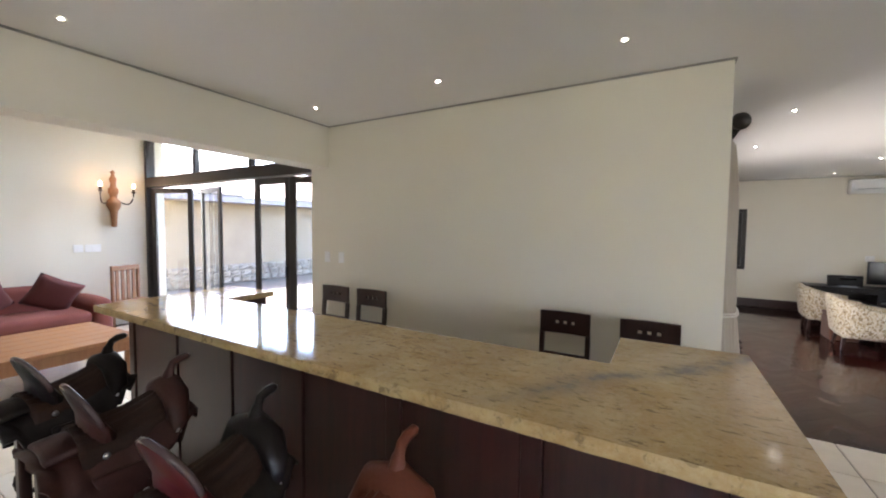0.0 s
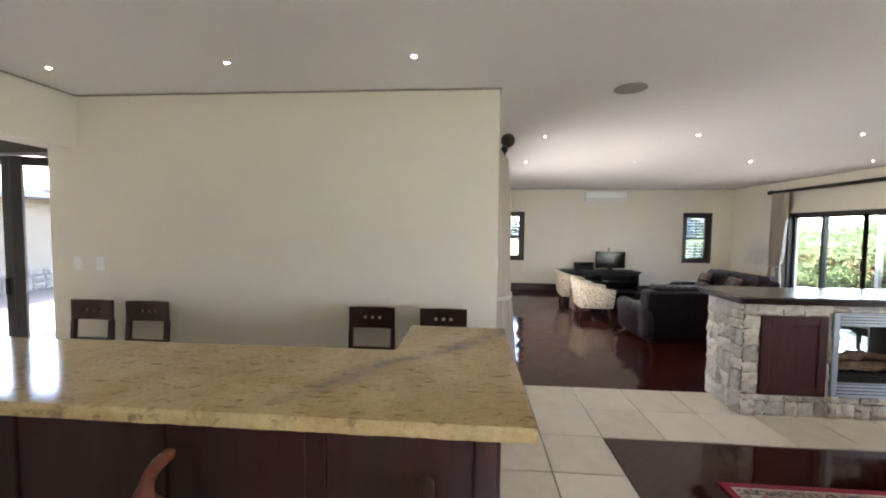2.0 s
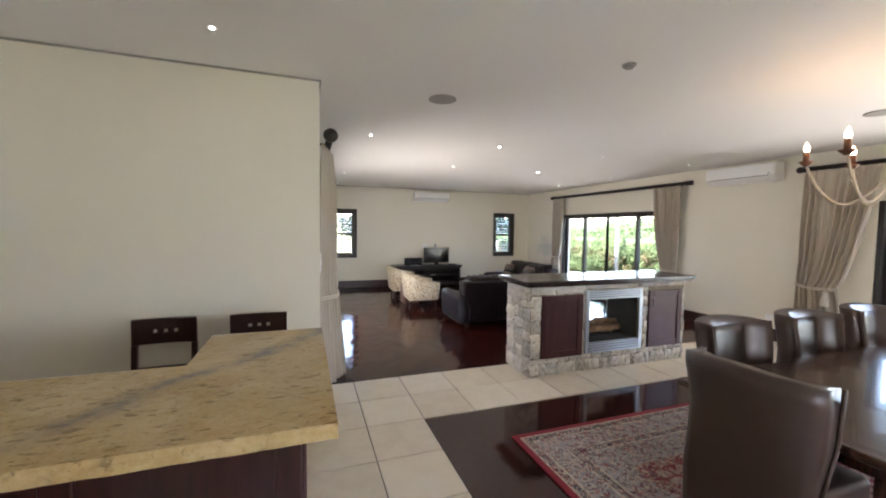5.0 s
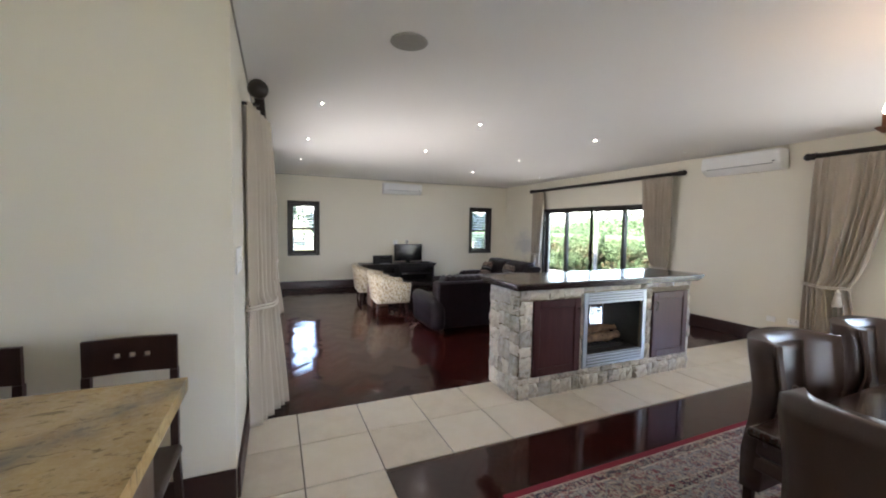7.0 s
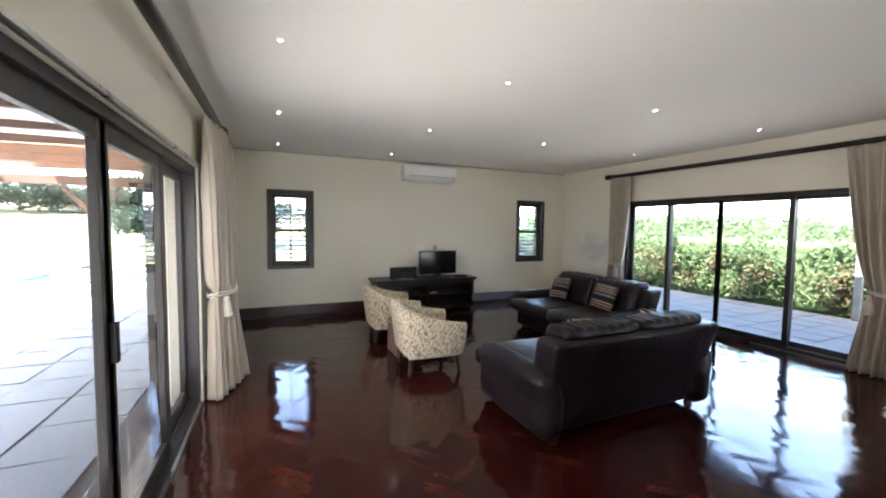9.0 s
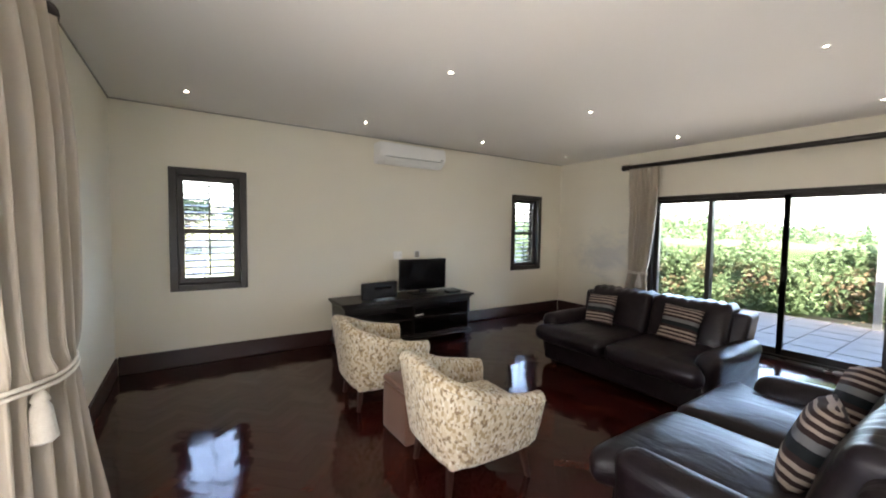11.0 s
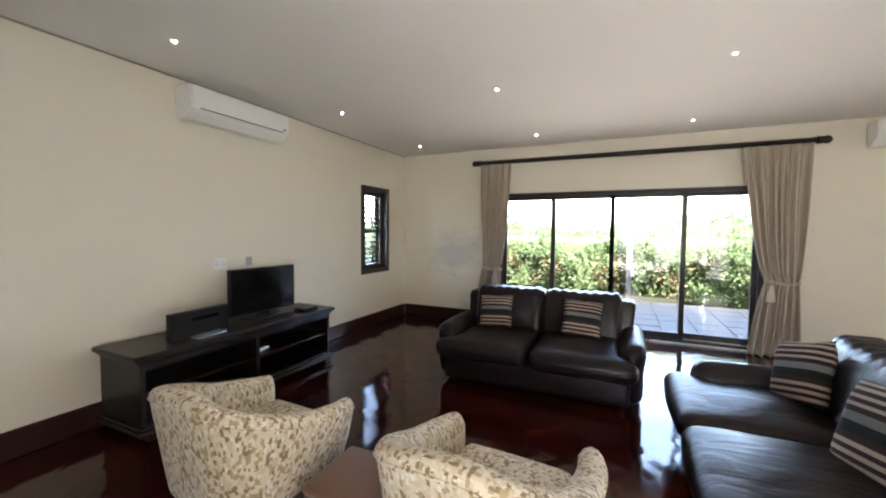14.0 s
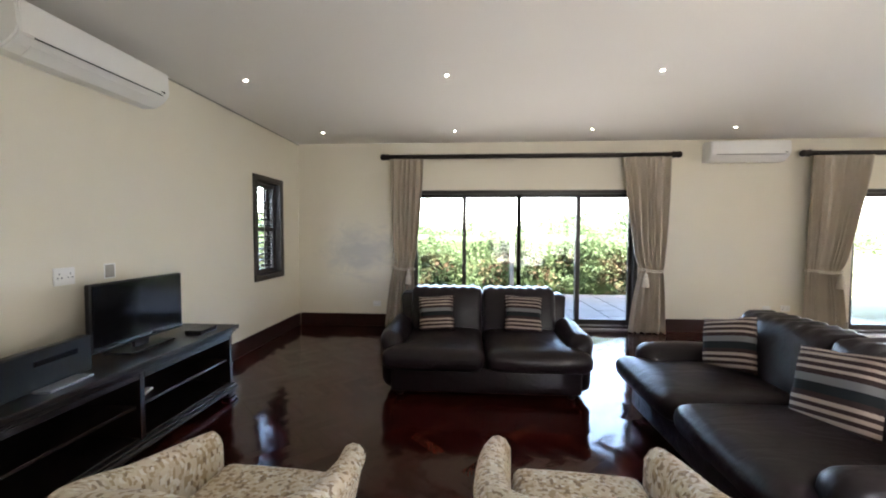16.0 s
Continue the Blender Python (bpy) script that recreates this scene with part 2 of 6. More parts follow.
def rug_mat():
    m, nt, bs = nodes_of("patterned wool carpet")
    tc = nt.nodes.new("ShaderNodeTexCoord")
    sep = nt.nodes.new("ShaderNodeSeparateXYZ")
    nt.links.new(tc.outputs["Object"], sep.inputs[0])
    ax = math_node(nt, "SUBTRACT", 2.1, math_node(nt, "ABSOLUTE", sep.outputs[0]))
    ay = math_node(nt, "SUBTRACT", 1.45, math_node(nt, "ABSOLUTE", sep.outputs[1]))
    edge = math_node(nt, "MINIMUM", ax, ay)
    r = nt.nodes.new("ShaderNodeValToRGB")
    r.color_ramp.interpolation = "CONSTANT"
    red, navy, cream, slate = (0.22, 0.018, 0.032), (0.045, 0.040, 0.065), (0.52, 0.45, 0.36), (0.24, 0.235, 0.25)
    stops = [(0, red), (0.05, cream), (0.065, navy), (0.12, cream), (0.135, slate), (0.30, cream), (0.315, navy), (0.37, cream), (0.385, slate), (0.62, red)]
    el = r.color_ramp.elements
    while len(el) < len(stops):
        el.new(0.5)
    for e, (p, c) in zip(el, stops):
        e.position, e.color = p, (*c, 1)
    nt.links.new(edge, r.inputs[0])
    v = coords(nt)
    vo = nt.nodes.new("ShaderNodeTexVoronoi")
    vo.feature = "DISTANCE_TO_EDGE"
    vo.inputs["Scale"].default_value = 9
    nt.links.new(v, vo.inputs["Vector"])
    curls = ramp(nt, noise_tex(nt, v, 17, 2, 0.5, 2.5), [(0.47, (0, 0, 0)), (0.5, (1, 1, 1)), (0.55, (0, 0, 0))])
    inside = ramp(nt, edge, [(0.05, (0, 0, 0)), (0.06, (1, 1, 1))])
    motif = ramp(nt, noise_tex(nt, v, 23, 2, 0.5, 1.2), [(0.36, red), (0.45, navy), (0.56, cream), (0.66, (0.28, 0.08, 0.08))])
    col = mixc(nt, math_node(nt, "MULTIPLY", ramp(nt, vo.outputs[0], [(0.02, (0, 0, 0)), (0.06, (0.75, 0.75, 0.75))]), inside), r.outputs[0], motif)
    col = mixc(nt, math_node(nt, "MULTIPLY", math_node(nt, "MULTIPLY", curls, inside), 0.8), col, cream)
    nt.links.new(col, bs.inputs["Base Color"])
    bs.inputs["Roughness"].default_value, bs.inputs["Sheen Weight"].default_value = 0.95, 0.05
    bs.inputs["Specular IOR Level"].default_value = 0.2
    bump_to(nt, bs, noise_tex(nt, v, 400, 2), 0.4, 0.004)
    return m


def stone_mat():
    m, nt, bs = nodes_of("split grey stone")
    rnd, v = piece_random(nt), coords(nt)
    n = noise_tex(nt, v, 9, 6, 0.7, 0.5)
    base = ramp(nt, rnd, [(0.0, (0.30, 0.275, 0.235)), (0.35, (0.52, 0.475, 0.39)), (0.7, (0.68, 0.625, 0.51)), (1.0, (0.40, 0.385, 0.36))])
    col = mixc(nt, ramp(nt, n, [(0.4, (0, 0, 0)), (0.75, (0.7, 0.7, 0.7))]), base, (0.76, 0.75, 0.71))
    col = mixc(nt, ramp(nt, noise_tex(nt, v, 4, 4), [(0.46, (0, 0, 0)), (0.72, (0.6, 0.6, 0.6))]), col, (0.30, 0.21, 0.12))
    nt.links.new(col, bs.inputs["Base Color"])
    bs.inputs["Roughness"].default_value = 0.8
    bump_to(nt, bs, noise_tex(nt, v, 30, 6, 0.7), 0.6, 0.015)
    return m


def leaf_mat(name, a, b, c):
    m, nt, bs = nodes_of(name)
    ge = nt.nodes.new("ShaderNodeNewGeometry")
    nt.links.new(ramp(nt, ge.outputs["Random Per Island"], [(0, a), (0.6, b), (1, c)]), bs.inputs["Base Color"])
    bs.inputs["Roughness"].default_value, bs.inputs["Specular IOR Level"].default_value = 0.7, 0.2
    # light passes through thin leaves
    tr, mx = nt.nodes.new("ShaderNodeBsdfTranslucent"), nt.nodes.new("ShaderNodeMixShader")
    nt.links.new(bs.inputs["Base Color"].links[0].from_socket, tr.inputs[0])
    mx.inputs[0].default_value = 0.5
    nt.links.new(bs.outputs[0], mx.inputs[1])
    nt.links.new(tr.outputs[0], mx.inputs[2])
    nt.links.new(mx.outputs[0], nt.nodes["Material Output"].inputs[0])
    return m


PAINT = surf("cream wall paint", (0.745, 0.695, 0.573), (0.785, 0.735, 0.613), 0.7, 0.6, 0.7, 0.08, 180)


def patchy_paint():
    """The same paint with one cloudy grey patch between the room's corner and the curtain."""
    m = PAINT.copy()
    m.name = "cream wall paint with a grey scuff"
    nt = m.node_tree
    bs = nt.nodes["Principled BSDF"]
    plain_col = bs.inputs["Base Color"].links[0].from_socket
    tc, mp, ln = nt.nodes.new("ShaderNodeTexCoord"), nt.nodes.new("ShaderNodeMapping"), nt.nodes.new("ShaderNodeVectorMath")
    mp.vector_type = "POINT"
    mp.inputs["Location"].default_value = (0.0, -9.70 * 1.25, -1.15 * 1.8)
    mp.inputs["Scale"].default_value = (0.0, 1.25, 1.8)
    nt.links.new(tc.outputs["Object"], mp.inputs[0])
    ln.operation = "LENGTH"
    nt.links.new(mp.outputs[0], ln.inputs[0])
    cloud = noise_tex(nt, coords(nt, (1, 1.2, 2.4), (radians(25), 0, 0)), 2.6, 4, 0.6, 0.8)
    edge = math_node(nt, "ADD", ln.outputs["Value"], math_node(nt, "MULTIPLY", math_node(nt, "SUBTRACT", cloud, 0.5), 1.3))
    nt.links.new(mixc(nt, ramp(nt, edge, [(0.2, (0.62, 0.62, 0.62)), (0.8, (0, 0, 0))]), plain_col, (0.46, 0.455, 0.44)), bs.inputs["Base Color"])
    return m


PAINT_GREY_PATCH = patchy_paint()
CEILP = surf("white ceiling paint", (0.82, 0.80, 0.765), (0.85, 0.83, 0.795), 0.6, 0.7, 0.75, 0.05, 160)
TILE, GROUT = tile_mat(), surf("brown grey grout", (0.13, 0.10, 0.07), (0.19, 0.155, 0.115), 6, 0.85)
PARQUET = wood_pieces("varnished red brown parquet", (0.020, 0.0034, 0.0028), (0.040, 0.0062, 0.0044), (0.13, 0.028, 0.010), 0.085, 0.05, 0.034)
INLAY = wood_pieces("varnished dark parquet", (0.020, 0.005, 0.004), (0.045, 0.009, 0.007), (0.065, 0.013, 0.010), 0.09, 0.05, 0.004)
SKIRT = surf("dark red stained skirting", (0.022, 0.007, 0.006), (0.036, 0.011, 0.008), 4, 0.32, 0.4, 0.0, 60)
FRAME = surf("dark bronze frame", (0.019, 0.016, 0.0145), (0.030, 0.025, 0.022), 3, 0.35, 0.45, 0.05, 90)
EBONY = surf("black brown stained wood", (0.008, 0.0055, 0.005), (0.016, 0.0105, 0.009), 3, 0.34, 0.38, 0.0, 50)
MAHOG = surf("red mahogany veneer", (0.022, 0.006, 0.006), (0.056, 0.014, 0.012), 2.5, 0.28, 0.35, 0.06, 50, (14, 14, 1), coat=0.25)
PLUM = surf("plum stained cupboard wood", (0.045, 0.015, 0.016), (0.075, 0.026, 0.026), 2.5, 0.35, 0.42, 0.05, 50, (10, 10, 1), spec=0.25)
CHAIRW = surf("dark chair wood", (0.020, 0.008, 0.006), (0.042, 0.017, 0.012), 3, 0.3, 0.4, 0.05, 60, (9, 9, 1))
TABLEW = surf("dark polished table wood", (0.024, 0.010, 0.007), (0.050, 0.022, 0.014), 2, 0.12, 0.2, 0.04, 50, (1, 14, 1), coat=0.4)
OAK = surf("warm orange timber", (0.22, 0.09, 0.035), (0.36, 0.17, 0.07), 2, 0.4, 0.5, 0.08, 40, (1, 9, 1))
BEAMW = surf("outdoor stained timber", (0.075, 0.034, 0.022), (0.13, 0.06, 0.038), 2, 0.6, 0.7, 0.15, 40)
GRANITE, GRANITE_RAW = granite_mat(), granite_mat("unpolished granite edge", 0.55)
MOSAIC, STRIPE, RUG = mosaic_fabric(), stripe_fabric(), rug_mat()
OUTSTONE = surf("weathered outdoor stone", (0.10, 0.085, 0.065), (0.21, 0.185, 0.15), 6, 0.85, bump=0.5, bscale=30)
STONE, MORTAR = stone_mat(), surf("recessed mortar", (0.17, 0.135, 0.09), (0.27, 0.22, 0.155), 6, 0.9, bump=0.5, bscale=60)
LEATHER = creased_leather("black brown sofa leather", (0.008, 0.0048, 0.0062), (0.0125, 0.0078, 0.0098), 0.37, 0.26)
ISLETOP = surf("polished dark island top", (0.014, 0.007, 0.006), (0.026, 0.012, 0.009), 2, 0.20, 0.27, 0.02, 50, (1, 10, 1), coat=0.2)
DLEATHER = surf("brown chair leather", (0.042, 0.024, 0.018), (0.068, 0.040, 0.030), 3, 0.33, 0.42, 0.3, 200, bdist=0.002)
DLEATHER_DARK = surf("dark smooth chair leather", (0.020, 0.011, 0.009), (0.034, 0.020, 0.016), 3, 0.28, 0.36, 0.15, 200, bdist=0.002)
SADDLE = surf("red brown saddle leather", (0.026, 0.009, 0.008), (0.062, 0.021, 0.016), 7, 0.38, 0.5, 0.3, 120, bdist=0.003, spec=0.3)
SADDLE_DARK = surf("dark saddle leather", (0.006, 0.005, 0.0055), (0.015, 0.010, 0.0095), 7, 0.34, 0.45, 0.3, 120, bdist=0.003, spec=0.22)
SADDLE_TAN = surf("tan saddle leather", (0.095, 0.024, 0.013), (0.165, 0.045, 0.022), 7, 0.35, 0.5, 0.3, 120, bdist=0.003, spec=0.3)
SADDLE_WINE = surf("wine red saddle leather", (0.06, 0.008, 0.009), (0.11, 0.017, 0.016), 7, 0.3, 0.4, 0.2, 120, bdist=0.003, spec=0.3)
RIM = surf("polished leather rim", (0.05, 0.03, 0.028), (0.09, 0.06, 0.055), 7, 0.2, 0.3, 0.1, 120, bdist=0.002)
FLEECE = surf("worn saddle seat hide", (0.018, 0.009, 0.007), (0.045, 0.023, 0.016), 9, 0.55, 0.65, 0.5, 90, (6, 1, 1), spec=0.2)
SUEDE = surf("brown suede leather", (0.13, 0.060, 0.036), (0.17, 0.082, 0.05), 3, 0.6, 0.7, 0.15, 200, sheen=0.2)
CURTAIN = surf("taupe curtain cloth", (0.43, 0.37, 0.295), (0.49, 0.43, 0.345), 3, 0.85, 0.9, 0.15, 240, sheen=0.1)
ROPE = surf("cream cotton rope", (0.55, 0.50, 0.42), (0.68, 0.63, 0.54), 20, 0.9, bump=0.5, bscale=140)
WHITE = surf("white plastic", (0.82, 0.81, 0.78), (0.86, 0.85, 0.82), 2, 0.35, 0.4, 0.0)
# also gives slots, holes and louvre gaps their shade as a colour
DARKGAP = surf("dark plastic and shaded gaps", (0.015, 0.015, 0.015), (0.03, 0.03, 0.03), 5, 0.5, bump=0.0)
GREYP = surf("grey speaker grille", (0.30, 0.28, 0.25), (0.36, 0.34, 0.30), 30, 0.7, bump=0.4, bscale=220)
BLACKG = surf("black glossy screen", (0.004, 0.004, 0.005), (0.008, 0.008, 0.009), 3, 0.08, 0.12, 0.0)
BLACKP = surf("black plastic", (0.010, 0.010, 0.011), (0.02, 0.02, 0.021), 3, 0.3, 0.4, 0.0, spec=0.2)
SILVER = surf("brushed pale metal", (0.33, 0.36, 0.40), (0.40, 0.43, 0.46), 3, 0.32, 0.42, 0.05, 90, (1, 30, 30), metal=0.6)
STEEL = surf("steel", (0.42, 0.42, 0.42), (0.52, 0.52, 0.52), 3, 0.25, 0.35, 0.0, metal=1.0)
BRONZE = surf("dark bronze metal", (0.06, 0.05, 0.04), (0.1, 0.08, 0.065), 8, 0.35, 0.45, 0.05, metal=0.9)
SOOT = surf("sooty firebox lining", (0.010, 0.010, 0.010), (0.03, 0.028, 0.026), 5, 0.85, bump=0.3)
LOG = surf("ceramic fire log", (0.055, 0.032, 0.02), (0.30, 0.185, 0.10), 12, 0.85, bump=0.6, bscale=40, bdist=0.02)
REDSOFA = surf("wine red sofa cloth", (0.15, 0.036, 0.030), (0.21, 0.056, 0.044), 3, 0.8, 0.85, 0.2, 200, sheen=0.05)
REDPIL = surf("dark wine cushion cloth", (0.085, 0.020, 0.022), (0.13, 0.032, 0.03), 3, 0.8, 0.85, 0.25, 200, sheen=0.05)
CREAMP = surf("cream painted iron", (0.55, 0.48, 0.36), (0.66, 0.58, 0.45), 9, 0.5, 0.6, 0.1)
CANDLE = surf("brown candle sleeve", (0.16, 0.06, 0.03), (0.26, 0.11, 0.055), 9, 0.5, bump=0.1)
SLAB = surf("grey paving slab", (0.070, 0.066, 0.059), (0.108, 0.102, 0.092), 2.5, 0.55, 0.75, 0.3, 25, bdist=0.01)
VSLAB = surf("pale veranda slab", (0.085, 0.092, 0.10), (0.13, 0.138, 0.145), 2.5, 0.5, 0.75, 0.3, 25, bdist=0.01)
PLASTER = surf("outdoor cream plaster", (0.15, 0.12, 0.083), (0.19, 0.152, 0.106), 1.5, 0.85, bump=0.3, bscale=70)
ROOFT = surf("grey brown roof tiles", (0.10, 0.085, 0.075), (0.17, 0.14, 0.12), 5, 0.8, bump=0.5, bscale=14)
FASCIA = surf("purple grey fascia", (0.11, 0.10, 0.11), (0.15, 0.14, 0.15), 3, 0.5)
GRASS = surf("dry lawn", (0.045, 0.055, 0.018), (0.085, 0.09, 0.035), 1.3, 0.9, bump=0.6, bscale=40, bdist=0.03)
SAND = surf("sandy courtyard paving", (0.042, 0.035, 0.028), (0.066, 0.055, 0.044), 2, 0.85, bump=0.3, bscale=40)
POOLW = surf("pool water", (0.03, 0.12, 0.17), (0.05, 0.17, 0.22), 2, 0.05, 0.08, 0.15, 14)
FENCE = surf("weathered fence metal", (0.09, 0.09, 0.085), (0.14, 0.14, 0.13), 5, 0.6)
HEDGE = leaf_mat("hedge leaves", (0.050, 0.082, 0.036), (0.068, 0.104, 0.048), (0.090, 0.122, 0.058))
HEDGE_RED = leaf_mat("russet hedge leaves", (0.060, 0.050, 0.026), (0.085, 0.056, 0.033), (0.105, 0.075, 0.042))
CROWN = leaf_mat("tree leaves", (0.007, 0.016, 0.010), (0.013, 0.026, 0.016), (0.022, 0.036, 0.021))
BARK = surf("brown bark", (0.06, 0.045, 0.035), (0.12, 0.095, 0.075), 6, 0.9, bump=0.6, bscale=30, bdist=0.02)
GLASS = glass_mat()


def sheet_mat():
    """Milky roof sheeting that lets light through."""
    m, nt, bs = nodes_of("translucent roof sheeting")
    tr = nt.nodes.new("ShaderNodeBsdfTranslucent")
    tr.inputs[0].default_value = (0.80, 0.74, 0.62, 1)
    mx = nt.nodes.new("ShaderNodeMixShader")
    mx.inputs[0].default_value = 0.6
    bs.inputs["Base Color"].default_value = (0.7, 0.62, 0.48, 1)
    nt.links.new(bs.outputs[0], mx.inputs[1])
    nt.links.new(tr.outputs[0], mx.inputs[2])
    nt.links.new(mx.outputs[0], nt.nodes["Material Output"].inputs[0])
    return m


SHEET = sheet_mat()
LAMP_ON = glow("lit downlight lens", (1.0, 0.93, 0.80), 3.2)
BULB_ON = glow("lit candle bulb", (1.0, 0.72, 0.42), 0.5)


# ---- mesh helpers ----
def finish(bm, name, smooth=False):
    bmesh.ops.recalc_face_normals(bm, faces=bm.faces[:])
    me = bpy.data.meshes.new(name)
    bm.to_mesh(me)
    bm.free()
    if smooth:
        for p in me.polygons:
            p.use_smooth = True
    return me


def part(name, bm, material, parent=None, label="", smooth=False):
    ob = new(name, finish(bm, name, smooth))
    ob.data.materials.append(material)
    if parent:
        ob.parent = parent
    if label:
        ob["label"] = label
    return ob


def thing(name, label, category, x=0, y=0, z=0, rz=0, group="", kind=""):
    ob = new(name)
    ob.empty_display_size = 0.1
    ob.matrix_basis = pose(x, y, z, 0, 0, rz)
    return tagged(ob, label, category, group, kind)


def structure(name, bm, material, label="", category="", smooth=False):
    return tagged(part(name, bm, material, None, "", smooth), label, category, "", "structure")


def box(bm, x0, x1, y0, y1, z0, z1, bevel=0.0, seg=1):
    r = bmesh.ops.create_cube(bm, size=1.0)
    vs = r["verts"]
    for v in vs:
        v.co = Vector(((x0 + x1) / 2 + v.co.x * (x1 - x0), (y0 + y1) / 2 + v.co.y * (y1 - y0), (z0 + z1) / 2 + v.co.z * (z1 - z0)))
    if bevel:
        es = list({e for v in vs for e in v.link_edges})
        bmesh.ops.bevel(bm, geom=es, offset=bevel, segments=seg, affect="EDGES", profile=0.5)
    return bm


def boxes(*bb, bevel=0.0):
    bm = bmesh.new()
    for b in bb:
        box(bm, *b, bevel=bevel)
    return bm


def one(x0, x1, y0, y1, z0, z1, bevel=0.0, seg=1):
    return box(bmesh.new(), x0, x1, y0, y1, z0, z1, bevel, seg)


def cushion(bm, x0, x1, y0, y1, z0, z1, r, mids=5, puff=(0, 0, 0), wrinkle=0.0, seed=0):
    """A soft rounded block: corners of radius r, faces swollen by puff, creased by wrinkle."""
    lo, hi = Vector((x0, y0, z0)), Vector((x1, y1, z1))
    r = min(r, (x1 - x0) / 2.05, (y1 - y0) / 2.05, (z1 - z0) / 2.05)
    cs = []
    for k in range(3):
        a, b = lo[k], hi[k]
        mid = [a + r + (b - a - 2 * r) * i / (mids + 1) for i in range(mids + 2)]
        cs.append([a, a + 0.586 * r] + mid + [b - 0.586 * r, b])
    made = {}

    def vert(p):
        key = tuple(round(c, 5) for c in p)
        if key not in made:
            q = Vector([min(max(p[k], lo[k] + r), hi[k] - r) for k in range(3)])
            d = Vector(p) - q
            co = q + d.normalized() * r if d.length > 1e-6 else q
            c = (lo + hi) / 2
            u = [(co[k] - c[k]) / ((hi[k] - lo[k]) / 2) for k in range(3)]
            for k in range(3):
                f = 1.0
                for j in range(3):
                    if j != k:
                        f *= max(0.0, 1 - u[j] ** 2)
                co[k] += puff[k] * f * u[k]
            if wrinkle:
                n = noise.noise_vector(co * 7 + Vector((seed, 2 * seed, 0))) + noise.noise_vector(co * Vector((19, 6, 11)) + Vector((seed, 0, 5))) * 0.6
                co += n * wrinkle
            made[key] = bm.verts.new(co)
        return made[key]

    for k in range(3):
        i, j = (k + 1) % 3, (k + 2) % 3
        for side in (lo[k], hi[k]):
            for a in range(len(cs[i]) - 1):
                for b in range(len(cs[j]) - 1):
                    q = []
                    for ia, jb in ((a, b), (a + 1, b), (a + 1, b + 1), (a, b + 1)):
                        p = [0, 0, 0]
                        p[k], p[i], p[j] = side, cs[i][ia], cs[j][jb]
                        q.append(vert(p))
                    try:
                        bm.faces.new(q)
                    except ValueError:
                        pass
    return bm


def soft(*a, **k):
    return cushion(bmesh.new(), *a, **k)


def lathe(bm, profile, x=0, y=0, z=0, seg=16, axis="z"):
    """Turn a profile of (radius, height) about an axis through (x, y, z)."""
    rings = []
    for rad, h in profile:
        ring = []
        for i in range(seg):
            a = 2 * math.pi * i / seg
            c, s = rad * math.cos(a), rad * math.sin(a)
            co = {"z": (x + c, y + s, z + h), "y": (x + c, y + h, z + s), "x": (x + h, y + c, z + s)}[axis]
            ring.append(bm.verts.new(co))
        rings.append(ring)
    for a, b in zip(rings, rings[1:]):
        for i in range(seg):
            bm.faces.new((a[i], a[(i + 1) % seg], b[(i + 1) % seg], b[i]))
    bm.faces.new(rings[0])
    bm.faces.new(rings[-1])
    return bm


def turned(profile, x=0, y=0, z=0, seg=16, axis="z"):
    return lathe(bmesh.new(), profile, x, y, z, seg, axis)


def tube(bm, pts, rad, seg=8):
    """A round bar along a line of points; rad is one radius or one for each point."""
    pts = [Vector(p) for p in pts]
    rads = rad if isinstance(rad, (list, tuple)) else [rad] * len(pts)
    rings = []
    for i, p in enumerate(pts):
        d = (pts[min(i + 1, len(pts) - 1)] - pts[max(i - 1, 0)]).normalized()
        side = d.cross(Vector((0, 0, 1)) if abs(d.z) < 0.95 else Vector((1, 0, 0))).normalized()
        up = side.cross(d)
        rings.append([bm.verts.new(p + (side * math.cos(2 * math.pi * k / seg) + up * math.sin(2 * math.pi * k / seg)) * rads[i]) for k in range(seg)])
    for a, b in zip(rings, rings[1:]):
        for k in range(seg):
            bm.faces.new((a[k], a[(k + 1) % seg], b[(k + 1) % seg], b[k]))
    bm.faces.new(rings[0])
    bm.faces.new(rings[-1])
    return bm


def bar(pts, rad, seg=8):
    return tube(bmesh.new(), pts, rad, seg)


def loft(bm, sections, close=False, caps=True):
    """Join equal rows of points into a skin; close: each row is a ring."""
    rows = [[bm.verts.new(p) for p in s] for s in sections]
    n = len(rows[0])
    for a, b in zip(rows, rows[1:]):
        for k in range(n if close else n - 1):
            bm.faces.new((a[k], a[(k + 1) % n], b[(k + 1) % n], b[k]))
    if caps and close:
        bm.faces.new(rows[0])
        bm.faces.new(rows[-1])
    return bm


def prism(bm, outline, z0, z1, bevel=0.0):
    vs = [bm.verts.new((x, y, z0)) for x, y in outline]
    f = bm.faces.new(vs)
    r = bmesh.ops.extrude_face_region(bm, geom=[f])
    for v in r["geom"]:
        if isinstance(v, bmesh.types.BMVert):
            v.co.z = z1
    if bevel:
        bmesh.ops.bevel(bm, geom=[e for e in bm.edges], offset=bevel, segments=2, affect="EDGES", profile=0.5)
    return bm


def soup(quads_or_polys, name):
    """One mesh from a list of point loops."""
    vs, fs = [], []
    for poly in quads_or_polys:
        fs.append(tuple(range(len(vs), len(vs) + len(poly))))
        vs.extend(poly)
    me = bpy.data.meshes.new(name)
    me.from_pydata([tuple(v) for v in vs], [], fs)
    return me


# ---- the building ----
CEIL, XL, XR, YF, YK = 2.815, 0.575, 7.30, 10.67, 3.0
XB0, XB1, XW, YS, LOUNGE = -3.42, -3.13, -7.75, -2.6, 3.3

